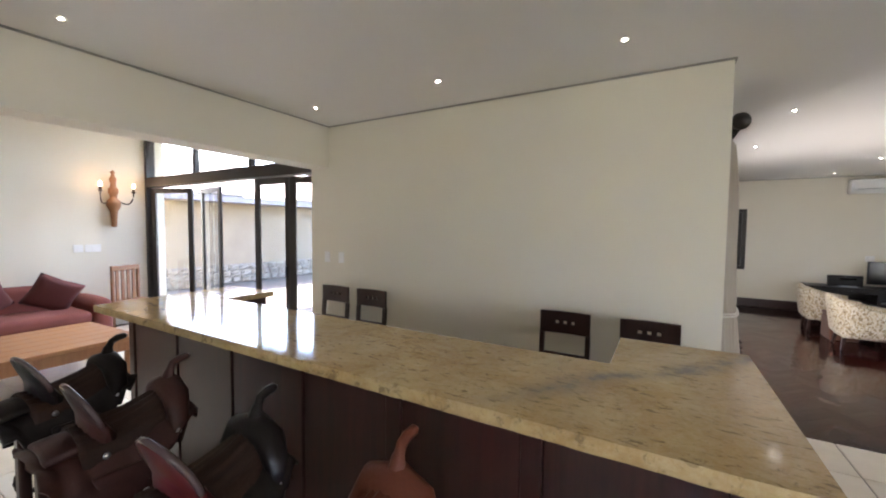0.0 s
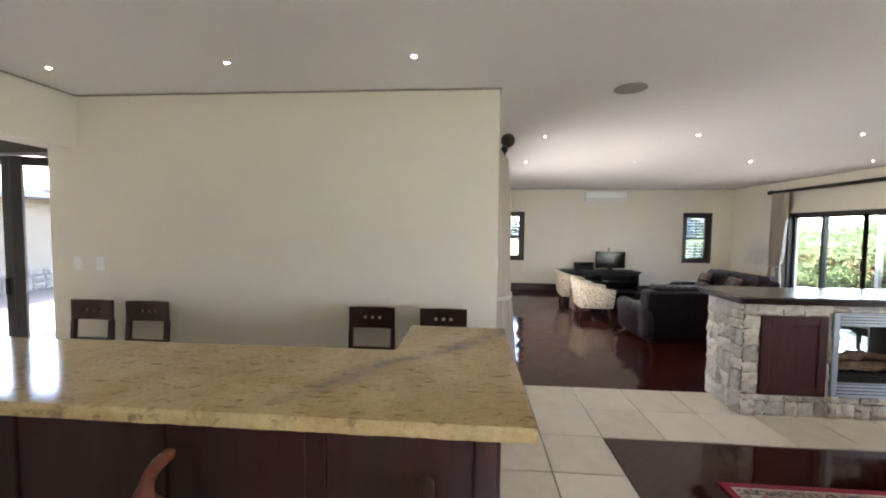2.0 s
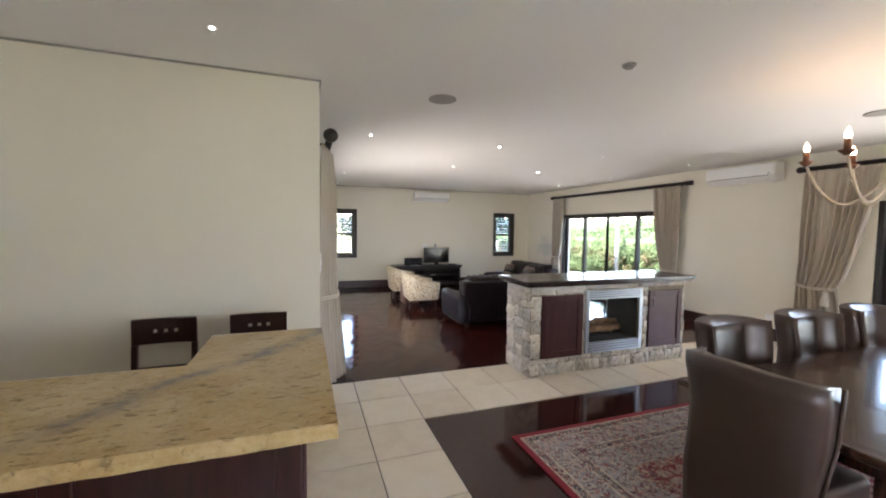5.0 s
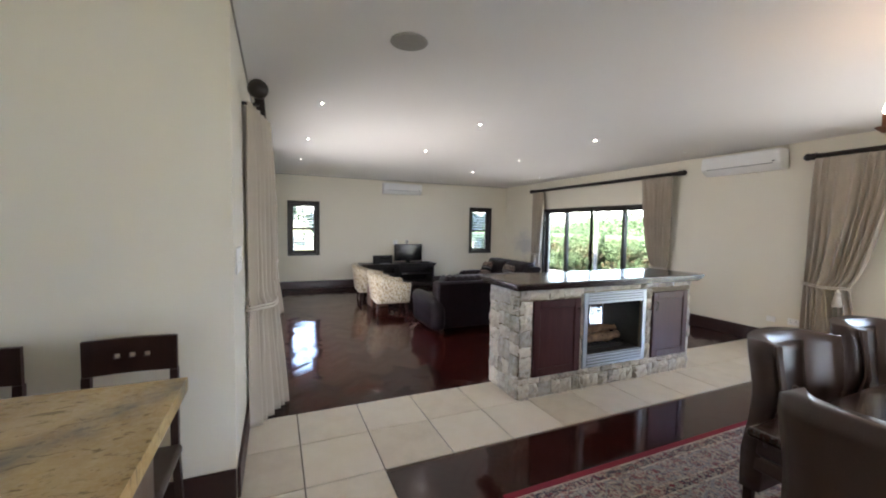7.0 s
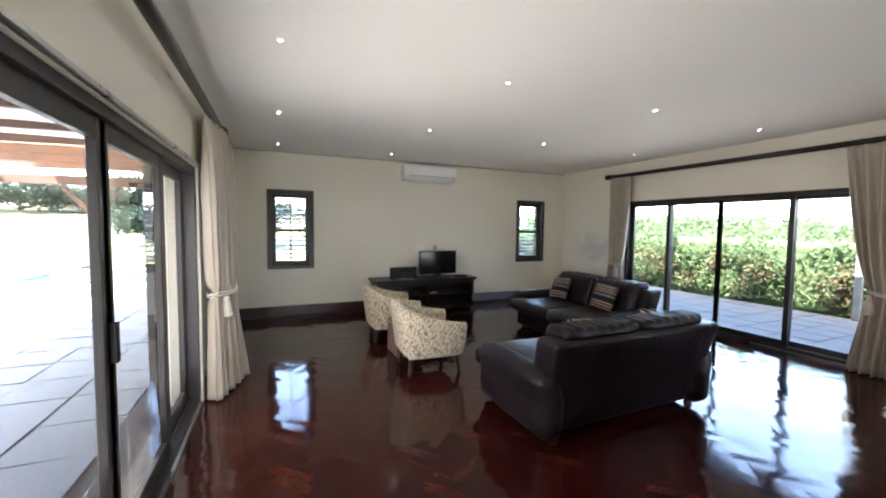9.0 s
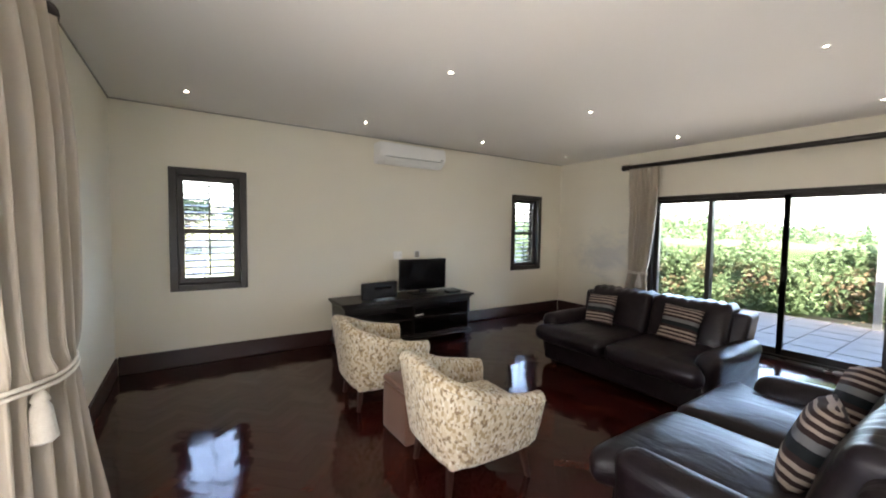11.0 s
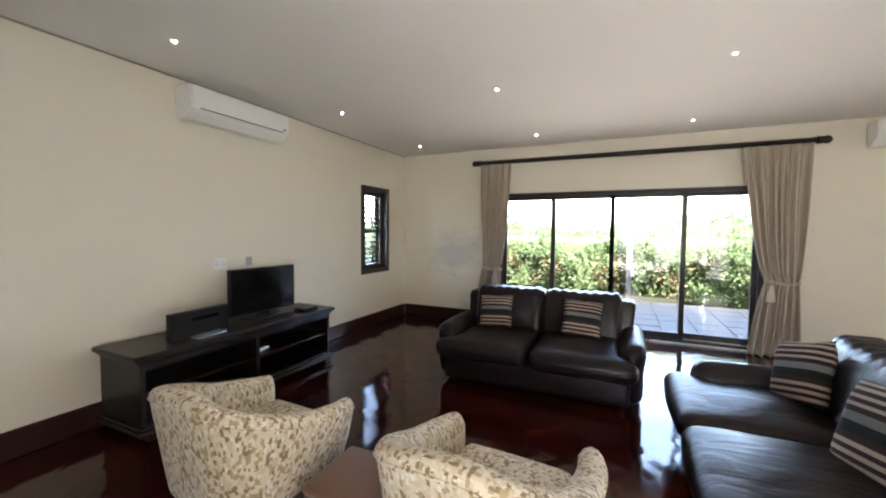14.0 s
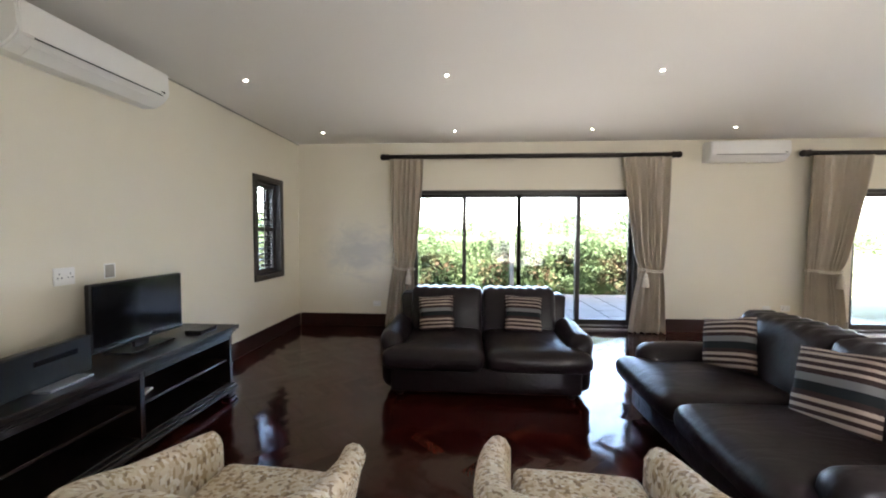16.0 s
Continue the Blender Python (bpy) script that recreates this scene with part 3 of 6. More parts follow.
structure("wall_kitchen", one(XB0, XL, YK, YK + 0.25, -0.14, CEIL), PAINT, "cream painted plaster wall behind the bar", "wall")
structure("wall_west", boxes((XL - 0.28, XL, YK + 0.25, 4.2, -0.14, CEIL), (XL - 0.28, XL, 7.5, YF, -0.14, CEIL), (XL - 0.28, XL, 4.2, 7.5, 2.075, CEIL)), PAINT, "cream painted wall with a wide glazed opening", "wall")
W1, W2 = (1.05, 1.80), (6.02, 6.755)
structure("wall_north", boxes((XL - 0.28, W1[0], YF, YF + 0.28, -0.14, CEIL), (W1[1], W2[0], YF, YF + 0.28, -0.14, CEIL), (W2[1], XR + 0.28, YF, YF + 0.28, -0.14, CEIL),
          (W1[0], W1[1], YF, YF + 0.28, -0.14, 0.83), (W1[0], W1[1], YF, YF + 0.28, 2.18, CEIL), (W2[0], W2[1], YF, YF + 0.28, -0.14, 0.83), (W2[0], W2[1], YF, YF + 0.28, 2.18, CEIL)), PAINT, "cream painted wall with two small windows", "wall")
D1, D2 = (5.5, 8.92), (-0.85, 2.55)
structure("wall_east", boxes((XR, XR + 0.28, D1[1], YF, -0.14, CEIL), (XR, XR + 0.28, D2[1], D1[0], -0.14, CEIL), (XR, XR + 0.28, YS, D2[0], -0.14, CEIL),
          (XR, XR + 0.28, D1[0], D1[1], 2.1, CEIL), (XR, XR + 0.28, D2[0], D2[1], 2.1, CEIL)), PAINT_GREY_PATCH, "cream painted wall with two sliding doors", "wall")
# opening of an unseen window, added to light the kitchen wall
W3 = (0.20, 3.30, 1.02, 2.08)
structure("wall_south", boxes((XW - 0.25, W3[0], YS - 0.25, YS, -0.14, LOUNGE), (W3[1], XR + 0.28, YS - 0.25, YS, -0.14, LOUNGE),
          (W3[0], W3[1], YS - 0.25, YS, -0.14, W3[2]), (W3[0], W3[1], YS - 0.25, YS, W3[3], LOUNGE)), PAINT, "plain cream wall behind the kitchen and dining table", "wall")
structure("wall_lounge", one(XW - 0.25, XW, YS, 3.4, -0.14, LOUNGE), PAINT, "cream painted lounge wall with a wooden sconce", "wall")
structure("wall_beam", boxes((XB0, XB1, YS, YK, 2.352, CEIL), (XB0, XB0 + 0.12, YS, 3.4, CEIL + 0.12, LOUNGE)), PAINT, "deep cream painted beam over the kitchen opening", "beam")
structure("ceiling", one(XB1, XR + 0.28, YS, YF + 0.28, CEIL, CEIL + 0.12), CEILP, "flat white painted ceiling", "ceiling")
structure("ceiling_lounge", one(XW - 0.25, XB0 + 0.12, YS - 0.25, 3.4, LOUNGE, LOUNGE + 0.12), CEILP, "higher white ceiling over the lounge", "ceiling")
# solid grey strips whose colour stands for the shade of a gap
structure("trim_shadow_gap", boxes((XB1, XL + 0.012, YK - 0.012, YK - 0.002, CEIL - 0.014, CEIL - 0.002), (XB1 + 0.002, XB1 + 0.012, YS, YK - 0.012, CEIL - 0.014, CEIL - 0.002),
          (XL + 0.002, XL + 0.012, YK, YF, CEIL - 0.014, CEIL - 0.002), (XL + 0.012, XR - 0.002, YF - 0.012, YF - 0.002, CEIL - 0.014, CEIL - 0.002)), GREYP, "thin grey shadow line under the ceiling", "trim")

# skirting boards, each with a rounded top edge
SK = 0.19
for nm, b in (("baseboard_north", (XL + 0.022, XR - 0.022, YF - 0.022, YF - 0.002, 0, SK)), ("baseboard_east_a", (XR - 0.022, XR - 0.002, D1[1] + 0.02, YF - 0.024, 0, SK)),
              ("baseboard_east_b", (XR - 0.022, XR - 0.002, D2[1] + 0.02, D1[0] - 0.02, 0, SK)), ("baseboard_west_a", (XL + 0.002, XL + 0.02, 7.52, YF - 0.024, 0, SK)),
              ("baseboard_west_b", (XL + 0.002, XL + 0.02, YK, 4.18, 0, SK)), ("baseboard_kitchen", (XB0, XL, YK - 0.02, YK - 0.002, 0, SK))):
    structure(nm, one(*b, bevel=0.006), SKIRT, "tall dark red stained skirting board", "skirting")

# sub-floor: grout under the tiles, dark bed under the wood
structure("floor", boxes((XW - 0.25, XR + 0.28, YS - 0.25, 3.95, -0.14, -0.012)), GROUT, "brown grouted floor under cream tiles", "floor")
wood_floor = structure("floor_living", one(XL - 0.28, XR + 0.1, 3.95, YF, -0.14, -0.010), EBONY, "herringbone parquet floor, dark red, highly varnished", "floor")


def framed(bm, x0, x1, z0, z1, d0, d1, w, sill=None):
    """Four bars round an opening in the local xz plane, between depths d0 and d1."""
    s = sill if sill else w
    box(bm, x0, x0 + w, d0, d1, z0, z1, 0.004)
    box(bm, x1 - w, x1, d0, d1, z0, z1, 0.004)
    box(bm, x0 + w, x1 - w, d0 + 0.001, d1 - 0.001, z1 - w, z1, 0.004)
    box(bm, x0 + w, x1 - w, d0 + 0.001, d1 - 0.001, z0, z0 + s, 0.004)
    return bm


def sliding_door(name, x, y, rz, width, height, stops, label, stile=0.06):
    """Local x runs along the opening, local y points out of the room."""
    root = thing(name, label, "sliding door", x, y, 0, rz, kind="structure")
    part("frame", framed(bmesh.new(), 0, width, 0, height, 0.02, 0.17, 0.055, 0.05), FRAME, root)
    part("track", boxes((0.055, width - 0.055, 0.0, 0.02, 0.0, 0.022), (0.055, width - 0.055, 0.085, 0.095, 0.05, 0.062)), STEEL, root, "worn steel floor track")
    edges = [0.05] + stops + [width - 0.05]
    for i, (a, b) in enumerate(zip(edges, edges[1:])):
        d = 0.05 if i in (1, 2) else 0.105
        lo, hi = a - (0.03 if i else 0), b + (0.03 if i < len(edges) - 2 else 0)
        leaf = part("door_leaf", framed(bmesh.new(), lo, hi, 0.05, height - 0.05, d, d + 0.045, stile, stile + 0.025), FRAME, root)
        pane = part("pane", one(lo + stile - 0.005, hi - stile + 0.005, d + 0.02, d + 0.026, 0.13, height - 0.045 - stile), GLASS, leaf, "clear glass pane")
        pane.visible_shadow = False
        if i in (1, 2):
            hx = b - 0.005 if i == 1 else a + 0.005
            part("handle", boxes((hx - 0.012, hx + 0.012, d - 0.03, d, 0.98, 1.16), bevel=0.005), BLACKP, leaf, "black pull handle")
    return root


sliding_door("door_1", XR, D1[1], -90, D1[1] - D1[0], 2.1, [0.84, 1.67, 2.555], "dark framed sliding glass doors, closed, onto the patio")
sliding_door("door_2", XR, D2[1], -90, D2[1] - D2[0], 2.1, [0.85, 1.70, 2.55], "dark framed sliding glass doors, closed, by the dining table")
sliding_door("door_3", XL, 4.2, 90, 3.3, 2.075, [0.62, 1.44, 2.36], "dark framed sliding glass doors, closed, onto the veranda", 0.09)
structure("trim_track", boxes((XL + 0.002, XL + 0.028, 4.2, 7.5, 2.075, 2.10), bevel=0.004), STEEL, "bright metal track over the glass doors", "trim")


def shutter_window(name, x0, x1):
    root = thing(name, "small dark framed window with open louvred shutters", "window", x0, YF, 0.83, 0, kind="structure")
    w, h = x1 - x0, 1.35
    part("window_frame", framed(bmesh.new(), 0, w, 0, h, -0.025, 0.10, 0.075), FRAME, root)
    part("inner_frame", framed(bmesh.new(), 0.076, w - 0.076, 0.076, h - 0.076, 0.06, 0.11, 0.06), FRAME, root)
    zm = 0.66
    part("middle_rail", one(0.137, w - 0.137, 0.062, 0.108, zm - 0.028, zm + 0.028, 0.004), FRAME, root)
    part("shutter_rod", one(w / 2 - 0.008, w / 2 + 0.008, 0.05, 0.066, 0.15, h - 0.15, 0.003), FRAME, root)
    for k in range(14):
        z = 0.175 + k * (h - 0.35) / 13
        if abs(z - zm) < 0.045:
            continue
        bm = one(0.138, w - 0.138, -0.028, 0.028, -0.0055, 0.0055, 0.002)
        for v in bm.verts:
            v.co.z += v.co.y * 0.30 + z
            v.co.y += 0.10
        part("slat", bm, FRAME, root)
    pane = part("pane", one(0.1, w - 0.1, 0.19, 0.196, 0.1, h - 0.1), GLASS, root, "clear glass pane")
    pane.visible_shadow = False
    part("outer_frame", framed(bmesh.new(), 0.0, w, 0.0, h, 0.17, 0.22, 0.1), FRAME, root)
    part("window_sill", one(0.0, w, 0.222, 0.32, -0.03, 0.0, 0.004), PLASTER, root)


shutter_window("window_1", *W1)
shutter_window("window_2", *W2)


# unseen window round that opening, there only for the light it lets in
def unseen_window():
    root = thing("window_3", "wide dark framed window, unseen, added to light the kitchen wall", "window", W3[0], YS - 0.25, W3[2], 0, kind="structure")
    w, h = W3[1] - W3[0], W3[3] - W3[2]
    part("window_frame", framed(bmesh.new(), 0, w, 0, h, 0.02, 0.09, 0.06), FRAME, root)
    for k in (1, 2):
        part("mullion", one(w * k / 3 - 0.025, w * k / 3 + 0.025, 0.022, 0.088, 0.061, h - 0.061, 0.004), FRAME, root)
    for k in range(3):
        p = part("pane", one(w * k / 3 + 0.055, w * (k + 1) / 3 - 0.055, 0.05, 0.056, 0.055, h - 0.055), GLASS, root, "clear glass pane")
        p.visible_shadow = False


unseen_window()


# lounge glazing: fixed top lights over folding doors
def folding_doors():
    root = thing("door_4", "dark framed folding glass doors with top lights, part open", "folding door", XW, 3.10, 0, 0, kind="structure")
    w = XB0 - XW
    part("frame", boxes((0, 0.07, 0, 0.14, 0, LOUNGE), (w - 0.05, w, 0, 0.14, 0, LOUNGE), (0.07, w - 0.05, -0.01, 0.15, 2.34, 2.50), (0.07, w - 0.05, 0, 0.14, LOUNGE - 0.07, LOUNGE)), FRAME, root)
    for x in (1.53, 2.95):
        part("mullion", one(x - 0.03, x + 0.03, 0.03, 0.11, 2.50, LOUNGE - 0.07), FRAME, root)
    for a, b in ((0.07, 1.5), (1.56, 2.92), (2.98, w - 0.05)):
        p = part("pane", one(a, b, 0.06, 0.066, 2.50, LOUNGE - 0.07), GLASS, root, "clear top light pane")
        p.visible_shadow = False
    # leaves folded in pairs at each side, and one closed pair
    for x, y, turn, lw in ((0.08, 0.07, 22, 0.80), (1.62, 0.40, 172, 0.78), (3.02, 0.07, 3, 0.68), (3.71, 0.09, 24, 0.62)):
        bm = framed(bmesh.new(), 0, lw, 0.02, 2.33, -0.022, 0.022, 0.085, 0.1)
        bmesh.ops.transform(bm, matrix=pose(x, y, 0, 0, 0, turn), verts=bm.verts[:])
        leaf = part("door_leaf", bm, FRAME, root)
        bm = one(0.083, lw - 0.083, -0.003, 0.003, 0.12, 2.245)
        bmesh.ops.transform(bm, matrix=pose(x, y, 0, 0, 0, turn), verts=bm.verts[:])
        p = part("pane", bm, GLASS, leaf, "clear glass pane")
        p.visible_shadow = False
        bm = one(lw - 0.06, lw - 0.03, -0.05, -0.022, 1.0, 1.16, 0.004)
        bmesh.ops.transform(bm, matrix=pose(x, y, 0, 0, 0, turn), verts=bm.verts[:])
        part("handle", bm, BLACKP, leaf, "black door handle")


folding_doors()


# ---- living room ----
def pinch_at(z, z_tie):
    return math.exp(-((z - z_tie) / 0.12) ** 2)


def curtain(name, x, inward, top, tie, bottom, z_top, z_tie, folds, label, tassel_at=None, seed=1, deep=1.0, skew=0.0):
    """Pleated cloth hanging along y in the plane x; top, tie and bottom give its spread at three heights; inward is the side of the room."""
    mid = sum(tie) / 2
    root = thing(name, label, "curtain", x, mid, 0, 0, group="tied back curtains")
    bm = bmesh.new()
    rows, cols = 46, folds * 14
    rng = random.Random(seed)
    ph = [rng.uniform(-0.5, 0.5) for _ in range(folds + 2)]
    verts = []
    for i in range(rows + 1):
        z = z_top + (0.012 - z_top) * i / rows
        if z > z_tie:
            k = ((z - z_tie) / (z_top - z_tie)) ** 0.62
            a, b = tie[0] + (top[0] - tie[0]) * k, tie[1] + (top[1] - tie[1]) * k
            amp = 0.020 + 0.034 * math.sin(min(1.0, (z_top - z) * 1.6) * math.pi / 2)
        else:
            k = ((z_tie - z) / z_tie) ** 0.7
            a, b = tie[0] + (bottom[0] - tie[0]) * k, tie[1] + (bottom[1] - tie[1]) * k
            amp = 0.036 + 0.026 * k
        amp *= deep
        lean = skew * (0.62 + 0.1 * (z_top - z) if z > z_tie else 0.8 + 0.35 * (z_tie - z) / z_tie)
        pinch = math.exp(-((z - z_tie) / 0.05) ** 2)
        amp *= 1 - 0.45 * pinch
        row = []
        for j in range(cols + 1):
            u = j / cols
            f = (u + 0.035 * math.sin(2 * math.pi * u * 1.7 + seed) + 0.012 * math.sin(3.1 * z + seed * 2 + 5 * u)) * folds
            f = max(0.0, f)
            cell = int(f) % (folds + 1)
            wob = ph[cell] * (1 - (f % 1)) + ph[cell + 1] * (f % 1)
            w = math.sin(2 * math.pi * f + wob * (0.7 + 1.2 * i / rows))
            w = math.copysign(abs(w) ** 0.8, w) * (0.8 + 0.5 * wob)
            depth = amp * (w + 0.10 * math.sin(4 * math.pi * f + 1.3 + wob * 2))
            edge = 0.05 * pinch * (1 - (2 * u - 1) ** 2)
            y = a + (b - a) * u + 0.010 * math.cos(2 * math.pi * f + wob)
            row.append(bm.verts.new((inward * (0.02 + depth + edge + lean * u), y - mid, z)))
        verts.append(row)
    for r0, r1 in zip(verts, verts[1:]):
        for j in range(cols):
            bm.faces.new((r0[j], r0[j + 1], r1[j + 1], r1[j]))
    cloth = part("cloth", bm, CURTAIN, root, "", True)
    sol = cloth.modifiers.new("thickness", "SOLIDIFY")
    sol.thickness = 0.006
    ring = []
    ya, yb = tie[0] - mid - 0.02, tie[1] - mid + 0.02
    for i in range(25):
        a = 2 * math.pi * i / 24
        ring.append((inward * (0.025 + 0.095 * math.sin(a) + skew * 0.65 * (0.5 + 0.5 * math.cos(a))), (ya + yb) / 2 + (yb - ya) / 2 * math.cos(a), z_tie + 0.012 * math.cos(a) + 0.008 * math.sin(3 * a)))
    bm = bmesh.new()
    tube(bm, ring, 0.008, 6)
    tube(bm, [(p[0] * 1.02, p[1], p[2] - 0.022) for p in ring], 0.008, 6)
    part("tieback", bm, ROPE, root, "twisted cream rope tieback", True)
    if tassel_at:
        ty = tassel_at - mid
        bm = turned([(0.006, 0), (0.022, -0.03), (0.03, -0.05), (0.022, -0.06), (0.034, -0.08), (0.05, -0.2), (0.04, -0.21)], inward * 0.12, ty, z_tie - 0.03, 14)
        part("tassel", bm, ROPE, root, "cream rope tassel", True)
    return root


def curtain_rod(name, x, y0, y1, z, wall_x, label, ball=0.036):
    root = thing(name, label, "curtain rod", x, (y0 + y1) / 2, z)
    h = (y1 - y0) / 2
    part("pole", turned([(0.034, -h), (0.034, h)], seg=16, axis="y"), EBONY, root, "", True)
    for s in (-1, 1):
        prof = [(0.03, 0), (0.05, 0.01), (0.036, 0.025), (0.046, 0.04), (ball, 0.06), (ball * 1.35, 0.085), (ball * 1.2, 0.115), (0.012, 0.14)]
        part("finial", turned([(r, s * (h + d)) for r, d in prof], seg=16, axis="y"), EBONY, root, "", True)
        part("bracket", boxes((min(0, wall_x - x), max(0, wall_x - x), s * (h - 0.16) - 0.014, s * (h - 0.16) + 0.014, -0.05, -0.028), bevel=0.004), EBONY, root)
    return root


curtain("curtain", 7.17, -1, (8.68, 9.18), (8.84, 9.14), (8.78, 9.27), 2.55, 0.93, 6, "taupe pleated curtain tied back beside patio doors", 8.9, 1)
curtain("curtain", 7.17, -1, (5.15, 5.80), (5.23, 5.52), (5.18, 5.68), 2.55, 0.93, 7, "taupe pleated curtain tied back beside patio doors", 5.5, 2)
curtain("curtain", 7.17, -1, (2.45, 3.24), (2.83, 3.27), (2.70, 3.27), 2.55, 0.94, 8, "taupe pleated curtain tied back by dining doors", 2.9, 3)
curtain("curtain", 0.60, 1, (3.70, 4.26), (3.82, 4.12), (3.80, 4.20), 2.48, 0.97, 5, "beige pleated curtain tied back by the veranda doors", None, 4, 1.35, 0.19)
curtain("curtain", 0.64, 1, (7.28, 8.02), (7.52, 7.92), (7.40, 8.02), 2.48, 0.97, 5, "beige pleated curtain with tassel by veranda doors", 7.62, 5, 1.3, 0.16)
curtain_rod("curtain_rod", 7.20, 5.11, 9.21, 2.585, XR, "thick dark wooden curtain pole over patio doors")
curtain_rod("curtain_rod", 7.20, -1.3, 3.25, 2.585, XR, "thick dark wooden curtain pole over dining doors")
curtain_rod("curtain_rod", 0.69, 3.63, 8.03, 2.52, XL, "thick dark wooden curtain pole over veranda doors", 0.05)


def sofa(x, y, rz, label, width=1.84, seed=0):
    """Faces local +y; its back runs along local y = 0."""
    root = thing("sofa", label, "sofa", x, y, 0, rz, group="leather sofas")
    w, d = width / 2, 1.18
    part("base", soft(-w + 0.10, w - 0.10, 0.24, d - 0.10, 0.055, 0.30, 0.035, 4, (0.01, 0.012, 0), 0.004, seed), LEATHER, root, "", True)
    bm = soft(-w + 0.04, w - 0.04, 0.0, 0.26, 0.06, 0.80, 0.045, 6, (0.0, 0.006, 0.004), 0.002, seed + 1)
    for v in bm.verts:
        k = (v.co.z - 0.06) / 0.74
        v.co.y += 0.17 - 0.19 * k
        v.co.x *= 0.92 + 0.08 * k
    part("backrest", bm, LEATHER, root, "", True)
    for s in (-1, 1):
        bm = soft(min(s * (w - 0.21), s * w), max(s * (w - 0.21), s * w), 0.06, d - 0.16, 0.055, 0.56, 0.09, 5, (0.012, 0.02, 0.015), 0.005, seed + 3 + s)
        for v in bm.verts:
            v.co.x += s * 0.035 * max(0, (v.co.z - 0.35)) / 0.2
        part("arm", bm, LEATHER, root, "", True)
        a, b = (0.006, w - 0.175) if s > 0 else (-(w - 0.175), -0.006)
        # the seat cushion runs out in front of the arms
        bm = soft(a, b, 0.22, d + 0.02, 0.28, 0.46, 0.075, 9, (0.0, 0.02, 0.035), 0.004, seed + 7 + s)
        for v in bm.verts:
            if v.co.y > d - 0.17:
                k = min(1.0, (v.co.y - d + 0.17) / 0.05)
                t = (v.co.x - (a if s > 0 else b)) / (b - a)
                v.co.x += t * 0.14 * k
        part("seat_cushion", bm, LEATHER, root, "", True)
        bm = soft(a, b, 0.12, 0.38, 0.42, 0.87, 0.055, 20, (0.0, 0.04, 0.0), 0.005, seed + 11 + s)
        for v in bm.verts:
            # gathered seam along the top
            if v.co.z > 0.80:
                v.co.z += 0.009 * math.sin(v.co.x * 62 + seed) * (v.co.z - 0.80) / 0.07
            v.co.y -= (v.co.z - 0.42) * 0.32 - 0.06
        part("back_cushion", bm, LEATHER, root, "", True)
        for yy in (0.16, d - 0.2):
            part("foot", turned([(0.025, 0), (0.034, 0.02), (0.036, 0.075)], s * (w - 0.17), yy, 0, 12), EBONY, root, "", True)
    return root


sofa(3.80, 5.60, 0, "black-brown leather two-seater sofa, back to the dining area", 1.84, 1)
sofa(5.80, 7.86, 90, "black-brown leather two-seater sofa in front of patio doors", 1.86, 20)


def throw_pillow(x, y, z, rz, tip, roll=0, size=0.42, mat=None, label="", cat="cushion", grp="striped cushions"):
    bm = bmesh.new()
    n = 12
    for side in (-1, 1):
        g = {}
        for i in range(n + 1):
            for j in range(n + 1):
                u, v = 2 * i / n - 1, 2 * j / n - 1
                t = max(0.0, (1 - u ** 4)) ** 0.5 * max(0.0, (1 - v ** 4)) ** 0.5
                k = 1 - 0.07 * (1 - abs(u)) * abs(v) ** 2 - 0.07 * (1 - abs(v)) * abs(u) ** 2
                g[i, j] = bm.verts.new((u * k * size / 2, side * 0.075 * t, v * k * size / 2 + size / 2))
        for i in range(n):
            for j in range(n):
                bm.faces.new((g[i, j], g[i + 1, j], g[i + 1, j + 1], g[i, j + 1]))
    bmesh.ops.remove_doubles(bm, verts=bm.verts[:], dist=0.0005)
    ob = part("cushion", bm, mat or STRIPE, None, "", True)
    ob.matrix_basis = pose(x, y, z, 0, 0, rz) @ pose(0, 0, 0, tip, roll, 0)
    return tagged(ob, label, cat, grp)


PL = "square cushion striped brown, cream and slate on the sofa"
throw_pillow(5.21, 8.32, 0.475, 90, 22, 4, 0.36, None, PL)
throw_pillow(5.22, 7.47, 0.475, 90, 22, -3, 0.37, None, PL)
throw_pillow(4.30, 6.13, 0.45, 20, 17, 15, 0.41, None, PL)
throw_pillow(3.50, 6.15, 0.44, 12, 20, 8, 0.43, None, PL)


